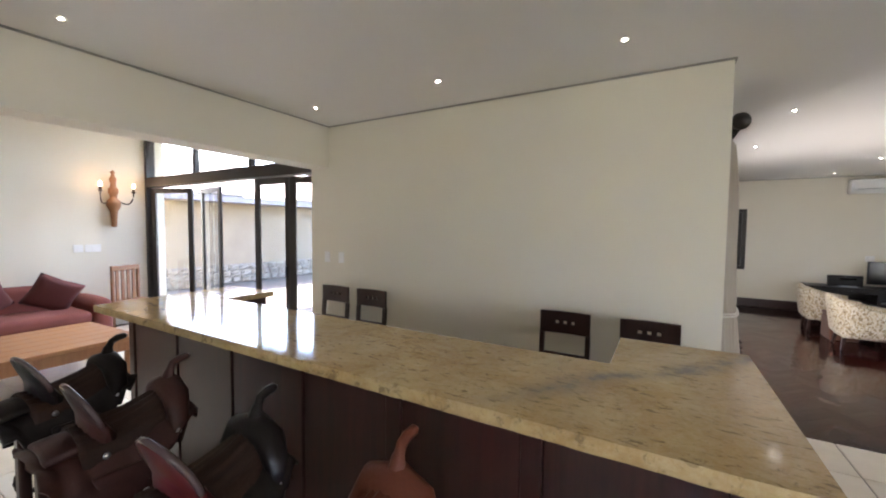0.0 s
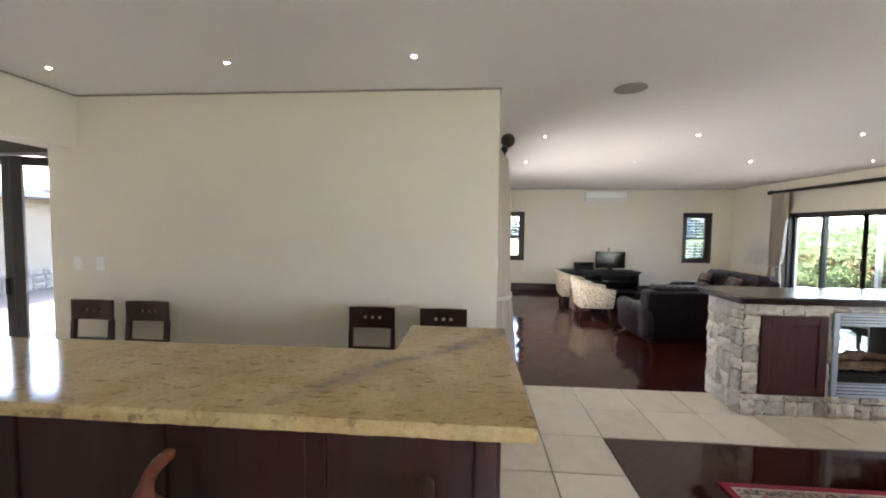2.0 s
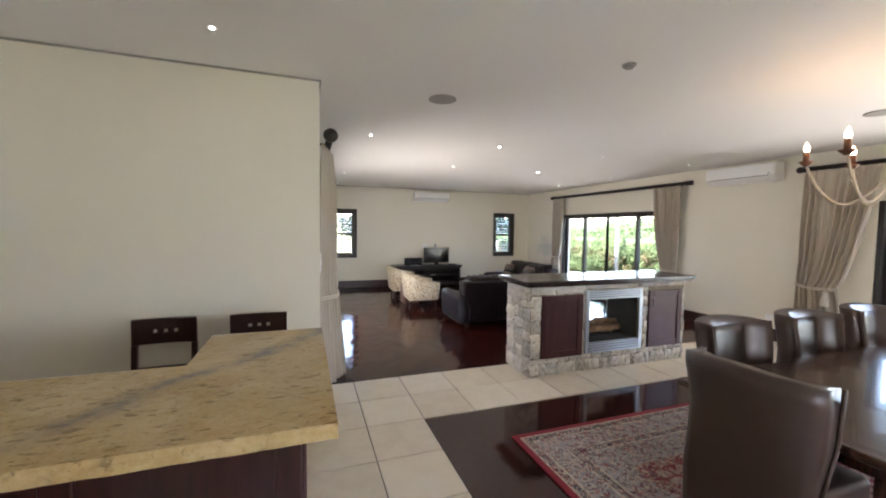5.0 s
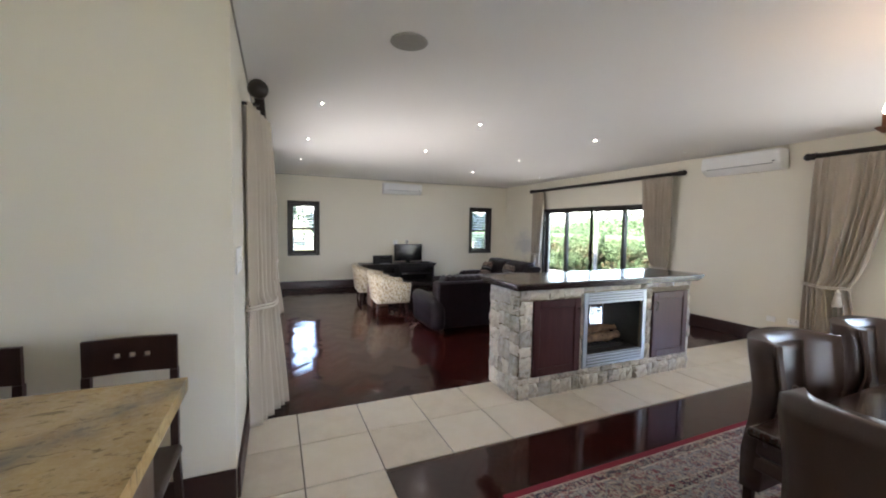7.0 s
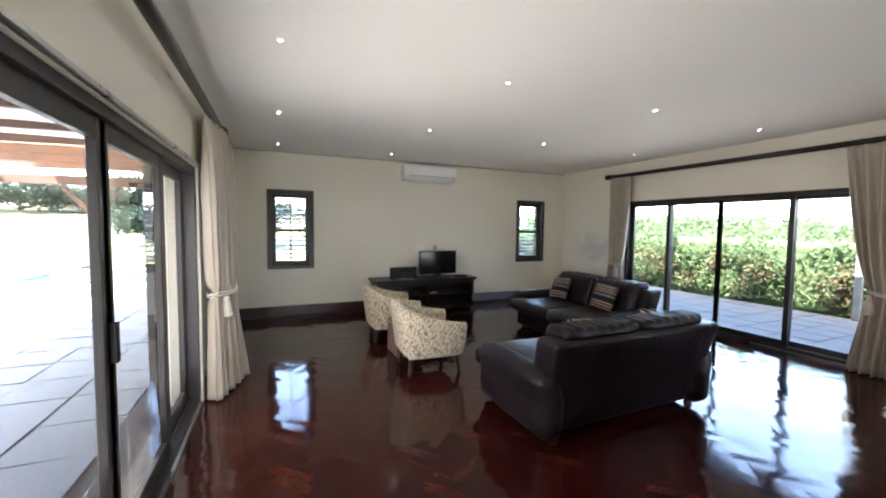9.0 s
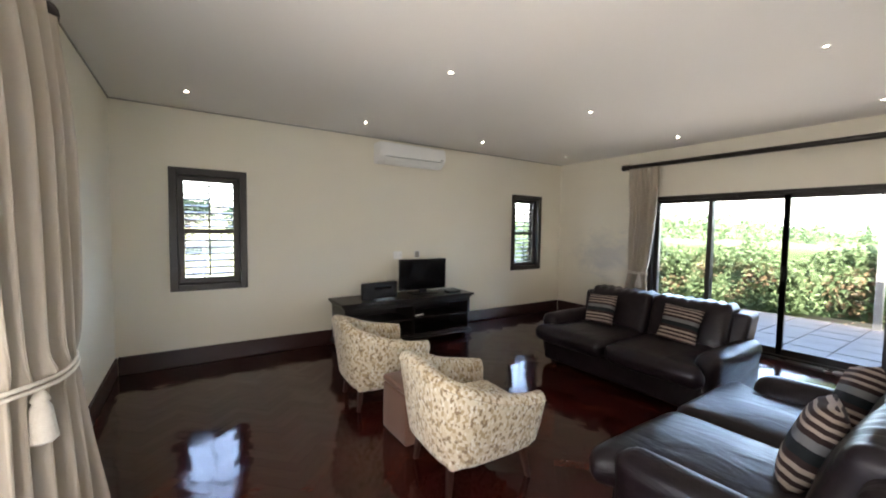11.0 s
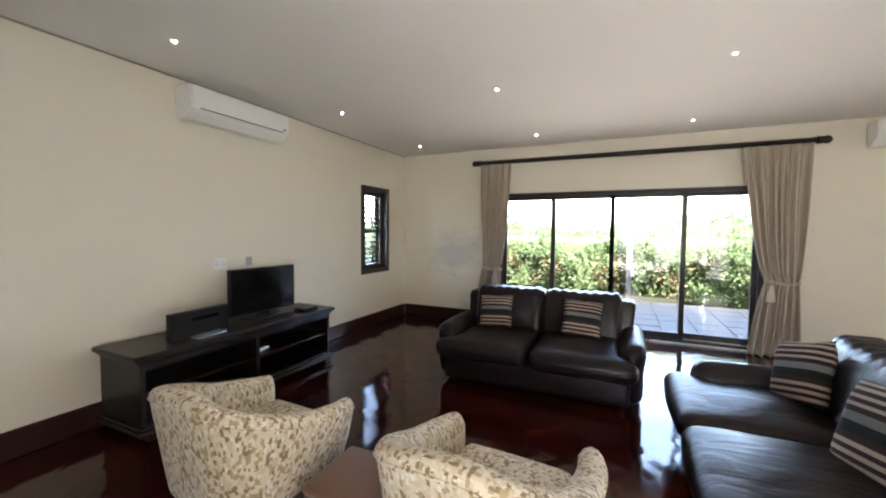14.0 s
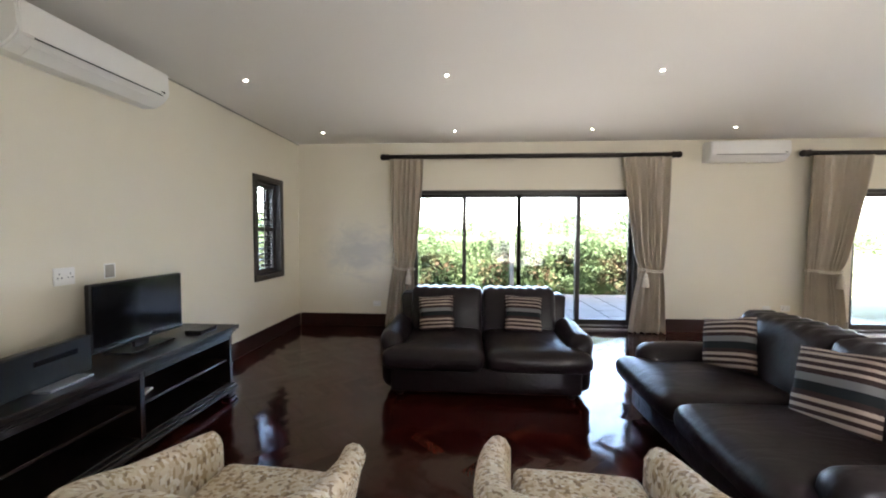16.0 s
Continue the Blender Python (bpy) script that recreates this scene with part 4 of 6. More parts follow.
def tub_chair(x, y, rz, label):
    """Faces local +x. A curved shell drops from the back to the arms."""
    root = thing("tub_chair", label, "armchair", x, y, 0, rz, group="tub chairs")
    bm = bmesh.new()
    n = 44
    secs = []
    for i in range(n + 1):
        a = radians(-126 + 252 * i / n)
        back = (1 + math.cos(a)) / 2
        e = 1.0 / (abs(math.cos(a)) ** 3.2 + abs(math.sin(a)) ** 3.2) ** (1 / 3.2)
        cx, cy = -math.cos(a) * 0.372 * e, math.sin(a) * 0.392 * e
        d = Vector((cx, cy, 0)).normalized()
        if cx > 0:
            d = Vector((0.12, math.copysign(1, cy), 0)).normalized()
        p = Vector((min(cx, 0.30) if cx > 0 else cx, cy, 0))
        if cx > 0:
            p = Vector((cx * 1.42, cy * 1.0, 0))
        top = 0.55 + 0.23 * back ** 1.6
        ends = min(1.0, min(i, n - i) / 4.0)
        th = 0.055 + 0.015 * ends
        sec = []
        for k, (off, h) in enumerate(((-0.10, 0.19), (-0.055, 0.24), (-0.02, top * 0.62), (0.012, top - 0.07), (0.016, top - 0.03), (-0.004, top - 0.008), (-th * 0.55, top), (-th * 1.1, top - 0.012), (-th * 1.5, top - 0.05), (-th * 1.55, top * 0.7), (-th * 1.6, 0.34), (-th * 1.7, 0.19))):
            sec.append(p + d * off + Vector((0, 0, h)))
        secs.append(sec)
    loft(bm, secs, close=True)
    shell = part("shell", bm, MOSAIC, root, "", True)
    ring = [s[4] + (s[4] - s[9]).normalized() * 0.004 - Vector((0, 0, 0.022)) for s in secs]
    part("piping", bar(ring, 0.005, 5), MOSAIC, root, "", True)
    part("seat_cushion", soft(-0.26, 0.36, -0.268, 0.268, 0.28, 0.44, 0.05, 7, (0.02, 0.0, 0.025)), MOSAIC, root, "", True)
    part("seat_base", soft(-0.27, 0.33, -0.29, 0.29, 0.185, 0.30, 0.03, 4), MOSAIC, root, "", True)
    for sx, sy in ((-0.22, -0.2), (-0.22, 0.2), (0.27, -0.25), (0.27, 0.25)):
        bm = one(-0.022, 0.022, -0.022, 0.022, 0, 0.2, 0.003)
        for v in bm.verts:
            k = 1 - v.co.z / 0.2
            v.co.x = v.co.x * (1 - 0.35 * k) + sx * (1 + 0.12 * k)
            v.co.y = v.co.y * (1 - 0.35 * k) + sy * (1 + 0.12 * k)
        part("leg", bm, CHAIRW, root, "dark wooden tapered leg")
    return root


tub_chair(2.67, 8.84, -4, "cream flecked tub chair with dark wooden legs")
tub_chair(2.73, 7.57, -4, "cream flecked tub chair with dark wooden legs, beside ottoman")
ott = thing("ottoman", "square brown suede ottoman between the tub chairs", "ottoman", 2.665, 8.14, 0, 1)
part("body", soft(-0.172, 0.172, -0.19, 0.19, 0.0, 0.365, 0.02, 3), SUEDE, ott, "", True)
part("lid", soft(-0.176, 0.176, -0.194, 0.194, 0.367, 0.42, 0.025, 4, (0, 0, 0.008)), SUEDE, ott, "", True)


def tv_stand():
    root = thing("tv_stand", "long low black-brown wooden television stand with open shelves", "tv stand", 2.80, 10.12, 0)
    w, d = 1.90, 0.52
    part("top", one(-0.05, w + 0.05, -0.04, d, 0.585, 0.62, 0.005), EBONY, root)
    part("top_moulding", one(-0.03, w + 0.03, -0.022, d, 0.565, 0.584, 0.006), EBONY, root)
    part("lower_moulding", one(-0.012, w + 0.012, -0.008, d, 0.545, 0.564, 0.006), EBONY, root)
    for x in (0.0, w / 2 - 0.015, w - 0.035):
        part("side_panel", one(x, x + 0.035, 0.0, d, 0.10, 0.544, 0.003), EBONY, root)
    part("back_panel", one(0.036, w - 0.036, d - 0.02, d - 0.004, 0.12, 0.544), EBONY, root)
    part("base", one(-0.02, w + 0.02, -0.02, d, 0.075, 0.099, 0.006), EBONY, root)
    part("base_moulding", one(-0.035, w + 0.035, -0.035, d, 0.045, 0.074, 0.008), EBONY, root)
    for a, b in ((0.036, w / 2 - 0.016), (w / 2 + 0.021, w - 0.036)):
        part("shelf", one(a, b, 0.03, d - 0.021, 0.31, 0.33, 0.002), EBONY, root)
        part("bottom_shelf", one(a, b, 0.01, d - 0.021, 0.10, 0.118, 0.002), EBONY, root)
        part("top_rail", one(a, b, 0.0, 0.02, 0.505, 0.544, 0.003), EBONY, root)
    for x in (0.02, w - 0.10):
        for yy in (-0.03, d - 0.1):
            part("foot", one(x, x + 0.10, yy, yy + 0.08, 0, 0.044, 0.008), EBONY, root)
    return root


tv_stand()
tv = thing("television", "flat black television, switched off, on the stand", "television", 4.05, 10.38, 0.62)
part("casing", one(-0.385, 0.385, -0.006, 0.035, 0.055, 0.50, 0.006), BLACKP, tv)
part("screen", one(-0.372, 0.372, -0.0105, -0.0065, 0.072, 0.488), BLACKG, tv, "dark glossy screen")
part("neck", one(-0.06, 0.06, 0.0, 0.03, 0.012, 0.10, 0.004), BLACKP, tv)
part("stand_plate", one(-0.20, 0.20, -0.09, 0.11, 0.0, 0.012, 0.004), BLACKP, tv)
rad = thing("music_player", "slim black music player with a docking tray", "music player", 3.33, 10.26, 0.62, 6)
part("body", one(-0.26, 0.26, 0.0, 0.06, 0.0, 0.215, 0.008), BLACKP, rad)
part("slot", one(-0.09, 0.16, -0.004, -0.001, 0.13, 0.16), BLACKG, rad, "dark glossy display strip")
part("tray", one(-0.11, 0.15, -0.10, -0.005, 0.0, 0.014, 0.004), SILVER, rad, "pale metal tray")
box_t = tagged(part("set_top_box", one(0, 0.2, 0, 0.14, 0, 0.035, 0.004), BLACKP), "small black media box on the stand", "media box")
box_t.location = (4.36, 10.16, 0.622)
rem = tagged(part("remote_control", soft(0, 0.16, 0, 0.045, 0, 0.02, 0.008, 2), WHITE, None, "", True), "pale remote control on the shelf", "remote")
rem.matrix_basis = pose(3.84, 10.20, 0.332, 0, 0, 20)


def split_ac(x, y, z, rz, label):
    """Front faces local -y; its back is on the wall at y = 0."""
    root = thing("air_conditioner", label, "air conditioner", x, y, z, rz, group="wall air conditioners")
    prof = [(0.0, 0.0), (-0.11, 0.0), (-0.17, 0.035), (-0.215, 0.075), (-0.222, 0.12), (-0.222, 0.24), (-0.20, 0.275), (0.0, 0.275)]
    bm = bmesh.new()
    loft(bm, [[(sx, py, pz) for py, pz in prof] for sx in (-0.53, 0.53)], close=True)
    bmesh.ops.bevel(bm, geom=[e for e in bm.edges if abs(e.verts[0].co.x - e.verts[1].co.x) < 0.01], offset=0.012, segments=2, affect="EDGES")
    part("body", bm, WHITE, root)
    part("front_panel", one(-0.515, 0.515, -0.230, -0.223, 0.085, 0.262, 0.003), WHITE, root)
    part("air_slot", one(-0.45, 0.45, -0.232, -0.226, 0.076, 0.082), DARKGAP, root, "dark air slot")
    bm = one(-0.44, 0.44, -0.004, 0.004, -0.045, 0.045, 0.003)
    bmesh.ops.transform(bm, matrix=pose(0, -0.158, 0.02, 52), verts=bm.verts[:])
    part("louvre", bm, WHITE, root)
    part("indicator", one(0.44, 0.475, -0.233, -0.2305, 0.10, 0.112), DARKGAP, root)


split_ac(3.92, YF - 0.003, 2.455, 0, "white wall-mounted split air conditioner over the television")
split_ac(XR - 0.003, 4.12, 2.475, -90, "white wall-mounted split air conditioner between the sliding doors")


def plate(name, x, y, z, rz, w, h, kind_of, label, cat):
    """A wall plate whose front faces local -y."""
    root = thing(name, label, cat, x, y, z, rz)
    part("cover", one(-w / 2, w / 2, -0.012, -0.001, -h / 2, h / 2, 0.003), WHITE, root)
    if kind_of == "socket":
        for sx in (-w / 4, w / 4):
            part("holes", boxes(*[(sx + a - 0.004, sx + a + 0.004, -0.0135, -0.0125, b - 0.004, b + 0.004) for a, b in ((0, 0.018), (-0.013, -0.008), (0.013, -0.008))]), DARKGAP, root, "three dark pin holes")
            part("switch", one(sx - 0.008, sx + 0.008, -0.018, -0.0125, 0.03, 0.045, 0.002), WHITE, root)
    else:
        for k in range(kind_of):
            zz = (k - (kind_of - 1) / 2) * 0.028
            part("switch", one(-0.012, 0.012, -0.018, -0.0125, zz - 0.011, zz + 0.011, 0.002), WHITE, root)


plate("wall_socket", 3.775, YF, 1.16, 0, 0.135, 0.115, "socket", "white double wall socket above the television stand", "socket")
rec = thing("wall_box", "open recessed grey wall box, cover missing", "wall box", 4.10, YF, 1.165)
part("rim", framed(bmesh.new(), -0.046, 0.046, -0.055, 0.055, -0.006, -0.001, 0.008), WHITE, rec)
part("recess", one(-0.038, 0.038, -0.004, -0.001, -0.047, 0.047), GREYP, rec)
plate("wall_socket", XR, 9.43, 0.35, -90, 0.12, 0.08, "socket", "white double wall socket above the skirting", "socket")
plate("wall_socket", XR, 3.42, 0.37, -90, 0.13, 0.09, "socket", "white double wall socket by the dining curtain", "socket")
plate("wall_socket", XR, 3.68, 0.36, -90, 0.11, 0.08, 1, "cream blank wall plate above the skirting", "wall plate")
for yy, k in ((3.155, 1), (3.27, 2), (3.375, 1)):
    plate("light_switch", XL, yy, 1.375, 90, 0.095, 0.155, k, "white light switch plate beside the curtain", "light switch")
for xx in (-3.16, -2.94):
    plate("light_switch", xx, YK, 1.335, 0, 0.08, 0.12, 1, "white light switch on the kitchen wall", "light switch")
for yy, ww in ((2.18, 0.12), (2.36, 0.2)):
    plate("light_switch", XW, yy, 1.30, 90, ww, 0.12, 2, "white light switch on the lounge wall", "light switch")


# ---- ceiling fittings ----
def downlight():
    root = thing("downlight", "small round recessed ceiling downlight, switched on", "downlight", group="ceiling downlights")
    part("ring", turned([(0.013, 0.0), (0.024, -0.002), (0.025, -0.004), (0.013, -0.006)], seg=18), WHITE, root, "", True)
    part("lens", turned([(0.0120, -0.0064), (0.009, -0.0076), (0.005, -0.008)], seg=14), LAMP_ON, root, "lit lens")
    return root


first = downlight()
spots = [(x, y) for x in (1.23, 3.01, 4.80, 6.625) for y in (4.63, 6.41, 8.21, 10.01)] + [(-0.035, 2.39), (-1.35, 2.42), (-2.72, 2.44), (-2.72, 0.65), (-1.35, 0.65), (-0.035, 0.65)]
first.matrix_basis = pose(*spots[0], CEIL)
for s in spots[1:]:
    copy_thing(first, pose(*s, CEIL))


def ceiling_speaker(x, y):
    root = thing("ceiling_speaker", "round grey ceiling loudspeaker grille", "speaker", x, y, CEIL, group="ceiling speakers")
    part("rim", turned([(0.105, 0.0), (0.122, -0.002), (0.124, -0.008), (0.105, -0.010)], seg=32), GREYP, root, "", True)
    part("grille", turned([(0.104, -0.001), (0.104, -0.007), (0.05, -0.009)], seg=32), GREYP, root, "", True)


ceiling_speaker(1.61, 3.05)
ceiling_speaker(5.55, 1.86)
smk = thing("smoke_detector", "small round ceiling smoke detector", "smoke detector", 2.57, 1.91, CEIL)
part("base", turned([(0.045, 0.0), (0.045, -0.010), (0.036, -0.013)], seg=24), GREYP, smk, "", True)
part("head", turned([(0.030, -0.0135), (0.028, -0.026), (0.016, -0.029)], seg=20), GREYP, smk, "", True)


# ---- fireplace island ----
def stone_block(w, h, d, rng):
    """A split-faced stone: its back in the plane y = 0, its rough face towards -y."""
    bm = bmesh.new()
    nx, nz = 4, 4
    jig = min(0.009, 0.08 * min(w, h))
    g = {}
    for i in range(nx + 1):
        for j in range(nz + 1):
            u, v = i / nx, j / nz
            rim = min(u, 1 - u, v, 1 - v) < 0.01
            g[i, j] = bm.verts.new(((u - 0.5) * w + jig * rng.uniform(-1, 1), -(d * (rng.uniform(0.15, 0.8) if rim else rng.uniform(0.45, 1.4))), (v - 0.5) * h + jig * rng.uniform(-1, 1)))
    for i in range(nx):
        for j in range(nz):
            bm.faces.new((g[i, j], g[i + 1, j], g[i + 1, j + 1], g[i, j + 1]))
    rim = [g[i, 0] for i in range(nx + 1)] + [g[nx, j] for j in range(1, nz + 1)] + [g[i, nz] for i in range(nx - 1, -1, -1)] + [g[0, j] for j in range(nz - 1, 0, -1)]
    back = [bm.verts.new((v.co.x, 0, v.co.z)) for v in rim]
    for k in range(len(rim)):
        bm.faces.new((rim[k], back[k], back[(k + 1) % len(rim)], rim[(k + 1) % len(rim)]))
    return finish(bm, "stone")


FX0, FX1, FY0, FY1, FTOP = 2.84, 5.18, 3.475, 3.985, 1.075
DL, DR, FB = (2.975, 3.535, 0.205, 0.925), (4.55, 5.11, 0.205, 0.925), (3.585, 4.455, 0.205, 0.965)


def fireplace():
    root = thing("fireplace_island", "stone-clad island with see-through gas fireplace and cupboards", "fireplace", FX0, FY0, 0)
    W, D, H = FX1 - FX0, FY1 - FY0, 1.035
    f0, f1, g0, g1 = FB[0] - FX0 + 0.06, FB[1] - FX0 - 0.06, 0.33, 0.86
    part("core", boxes((0, f0, 0, D, 0, H), (f1, W, 0, D, 0, H), (f0, f1, 0, D, 0, g0), (f0, f1, 0, D, g1, H)), MORTAR, root)
    part("firebox", boxes((f0, f0 + 0.01, 0.01, D - 0.01, g0, g1), (f1 - 0.01, f1, 0.01, D - 0.01, g0, g1), (f0 + 0.01, f1 - 0.01, 0.01, D - 0.01, g0, g0 + 0.01), (f0 + 0.01, f1 - 0.01, 0.01, D - 0.01, g1 - 0.01, g1)), SOOT, root, "black sooty firebox lining")
    part("top", one(-0.13, W + 0.06, -0.13, D + 0.043, H + 0.043, H + 0.075, 0.008, 2), ISLETOP, root, "dark stained wooden top")
    part("top_moulding", one(-0.112, W + 0.045, -0.112, D + 0.03, H + 0.022, H + 0.042, 0.007, 2), ISLETOP, root)
    part("lower_moulding", one(-0.09, W + 0.03, -0.09, D + 0.02, H + 0.001, H + 0.021, 0.007, 2), ISLETOP, root)
    for y, s in ((-0.02, 1), (D + 0.02, -1)):
        bm = bmesh.new()
        a, b = FB[0] - FX0, FB[1] - FX0
        ya, yb = (y - 0.005, y + 0.015) if s > 0 else (y - 0.015, y + 0.005)
        box(bm, a, a + 0.055, ya, yb, FB[2], FB[3], 0.004)
        box(bm, b - 0.055, b, ya, yb, FB[2], FB[3], 0.004)
        for z0, z1 in ((FB[2], 0.335), (0.85, FB[3])):
            box(bm, a + 0.055, b - 0.055, ya + 0.005, yb - 0.005, z0, z0 + 0.006)
            box(bm, a + 0.055, b - 0.055, ya + 0.005, yb - 0.005, z1 - 0.006, z1)
        surround = part("fire_surround", bm, SILVER, root, "pale metal surround with louvres")
        for z0, z1 in ((FB[2], 0.335), (0.85, FB[3])):
            # dark plate puts the shade between the louvres into its colour
            part("louvre_backing", one(a + 0.056, b - 0.056, ya + 0.0055, yb - 0.0055, z0 + 0.007, z1 - 0.007), DARKGAP, surround)
        for z0, z1 in ((FB[2], 0.335), (0.85, FB[3])):
            n = 4
            for k in range(n):
                zz = z0 + 0.008 + k * (z1 - z0 - 0.01) / n
                yl = (ya - 0.004, ya + 0.0045) if s > 0 else (yb - 0.0045, yb + 0.004)
                part("louvre", one(a + 0.056, b - 0.056, *yl, zz, zz + (z1 - z0) / n * 0.62, 0.002), SILVER, surround)
    cx = (f0 + f1) / 2
    part("grate", boxes(*[(cx - 0.28 + k * 0.07, cx - 0.265 + k * 0.07, 0.14, 0.36, 0.375, 0.39) for k in range(9)], (cx - 0.3, cx + 0.3, 0.15, 0.165, 0.36, 0.376), (cx - 0.3, cx + 0.3, 0.335, 0.35, 0.36, 0.376)), BLACKP, root, "black iron grate")
    part("burner_tray", one(cx - 0.31, cx + 0.31, 0.10, 0.40, 0.341, 0.359, 0.004), SOOT, root)
    rng = random.Random(4)
    for a, b, r in (((-0.27, 0.18, 0.43), (0.27, 0.2, 0.43), 0.045), ((-0.25, 0.31, 0.44), (0.25, 0.33, 0.435), 0.05), ((-0.2, 0.2, 0.51), (0.14, 0.30, 0.505), 0.04), ((-0.02, 0.31, 0.515), (0.22, 0.19, 0.52), 0.034)):
        pts = [(cx + a[0] + (b[0] - a[0]) * k / 8, a[1] + (b[1] - a[1]) * k / 8 + rng.uniform(-0.008, 0.008), a[2] + (b[2] - a[2]) * k / 8 + rng.uniform(-0.006, 0.006)) for k in range(9)]
        part("log", bar(pts, [r * rng.uniform(0.82, 1.1) for _ in pts], 9), LOG, root, "charred ceramic log", True)
    for (a, b, z0, z1), hinge in ((DL, 1), (DR, -1)):
        a, b = a - FX0, b - FX0
        door = part("cupboard_door", framed(bmesh.new(), a, b, z0, z1, -0.035, -0.012, 0.075), PLUM, root, "plum stained panel door")
        part("panel", one(a + 0.07, b - 0.07, -0.024, -0.014, z0 + 0.07, z1 - 0.07, 0.003), PLUM, door)
        hx = b - 0.035 if hinge > 0 else a + 0.035
        part("handle", bar([(hx, -0.034, z1 - 0.19), (hx, -0.062, z1 - 0.185), (hx, -0.062, z1 - 0.105), (hx, -0.034, z1 - 0.10)], 0.0065, 6), BRONZE, door, "dark bronze pull handle")
    # stones: coursed on the ends and in the bands round the doors
    rng = random.Random(11)

    def courses(u0, u1, z0, z1, matrix, hmin, hmax, wmin, wmax):
        z = z0
        while z < z1 - 0.02:
            h = min(rng.uniform(hmin, hmax), z1 - z)
            if z1 - z - h < 0.05:
                h = z1 - z
            u = u0
            while u < u1 - 0.015:
                w = min(rng.uniform(wmin, wmax), u1 - u)
                if u1 - u - w < 0.045:
                    w = u1 - u
                ob = new("stone", stone_block(w - 0.008, h - 0.008, rng.uniform(0.018, 0.036), rng))
                ob.data.materials.append(STONE)
                ob.parent = root
                ob.matrix_basis = matrix @ pose(u + w / 2, 0, z + h / 2, 0, rng.uniform(-5, 5), 0)
                u += w
            z += h

    front, rear = pose(0, 0, 0), pose(W, D, 0, 0, 0, 180)
    west, east = pose(0, D, 0, 0, 0, -90), pose(W, 0, 0, 0, 0, 90)
    for m in (front, rear):
        courses(0.0, W, 0.0, 0.2, m, 0.09, 0.2, 0.06, 0.17)
        courses(0.0, DL[0] - FX0 - 0.004, 0.2, 0.93, m, 0.09, 0.18, 0.13, 0.14)
        courses(DL[1] - FX0 + 0.003, FB[0] - FX0 - 0.002, 0.2, 0.97, m, 0.1, 0.2, 0.05, 0.06)
        courses(FB[1] - FX0 + 0.003, DR[0] - FX0 - 0.003, 0.2, 0.97, m, 0.1, 0.2, 0.09, 0.1)
        courses(DR[1] - FX0 + 0.003, W, 0.2, 0.93, m, 0.09, 0.18, 0.07, 0.08)
        courses(0.0, FB[0] - FX0 - 0.002, 0.93, H - 0.004, m, 0.1, 0.11, 0.1, 0.24)
        courses(FB[0] - FX0, FB[1] - FX0, 0.972, H - 0.004, m, 0.06, 0.07, 0.12, 0.25)
        courses(FB[1] - FX0 + 0.003, W, 0.972, H - 0.004, m, 0.06, 0.07, 0.1, 0.24)
    for m in (west, east):
        for u0, u1 in ((0.0, 0.17), (0.17, 0.36), (0.36, D)):
            courses(u0, u1, 0.0, H - 0.004, m, 0.08, 0.21, 0.075, 0.2)
    for m in (rear,):
        for (a, b, z0, z1) in (DL, DR):
            courses(W - (b - FX0), W - (a - FX0), 0.2, 0.93, m, 0.1, 0.18, 0.1, 0.22)


fireplace()


# ---- dining ----
rug = tagged(part("carpet", soft(-2.1, 2.1, -1.45, 1.45, 0.0, 0.012, 0.005, 2), RUG), "red, navy and cream patterned wool carpet under the dining table", "carpet")
rug.location = (4.12, 0.98, 0.0005)


def dining_table():
    root = thing("dining_table", "long dark polished wooden dining table", "dining table", 4.55, 1.0, 0.012)
    part("tabletop", soft(-1.9, 1.9, -0.52, 0.52, 0.705, 0.75, 0.018, 3), TABLEW, root)
    part("apron", boxes((-1.75, 1.75, -0.42, -0.395, 0.60, 0.704), (-1.75, 1.75, 0.395, 0.42, 0.60, 0.704), (-1.75, -1.725, -0.395, 0.395, 0.60, 0.704), (1.725, 1.75, -0.395, 0.395, 0.60, 0.704)), TABLEW, root)
    for sx in (-1.7, 1.7):
        for sy in (-0.37, 0.37):
            part("leg", one(sx - 0.05, sx + 0.05, sy - 0.05, sy + 0.05, 0, 0.60, 0.008), TABLEW, root)


dining_table()


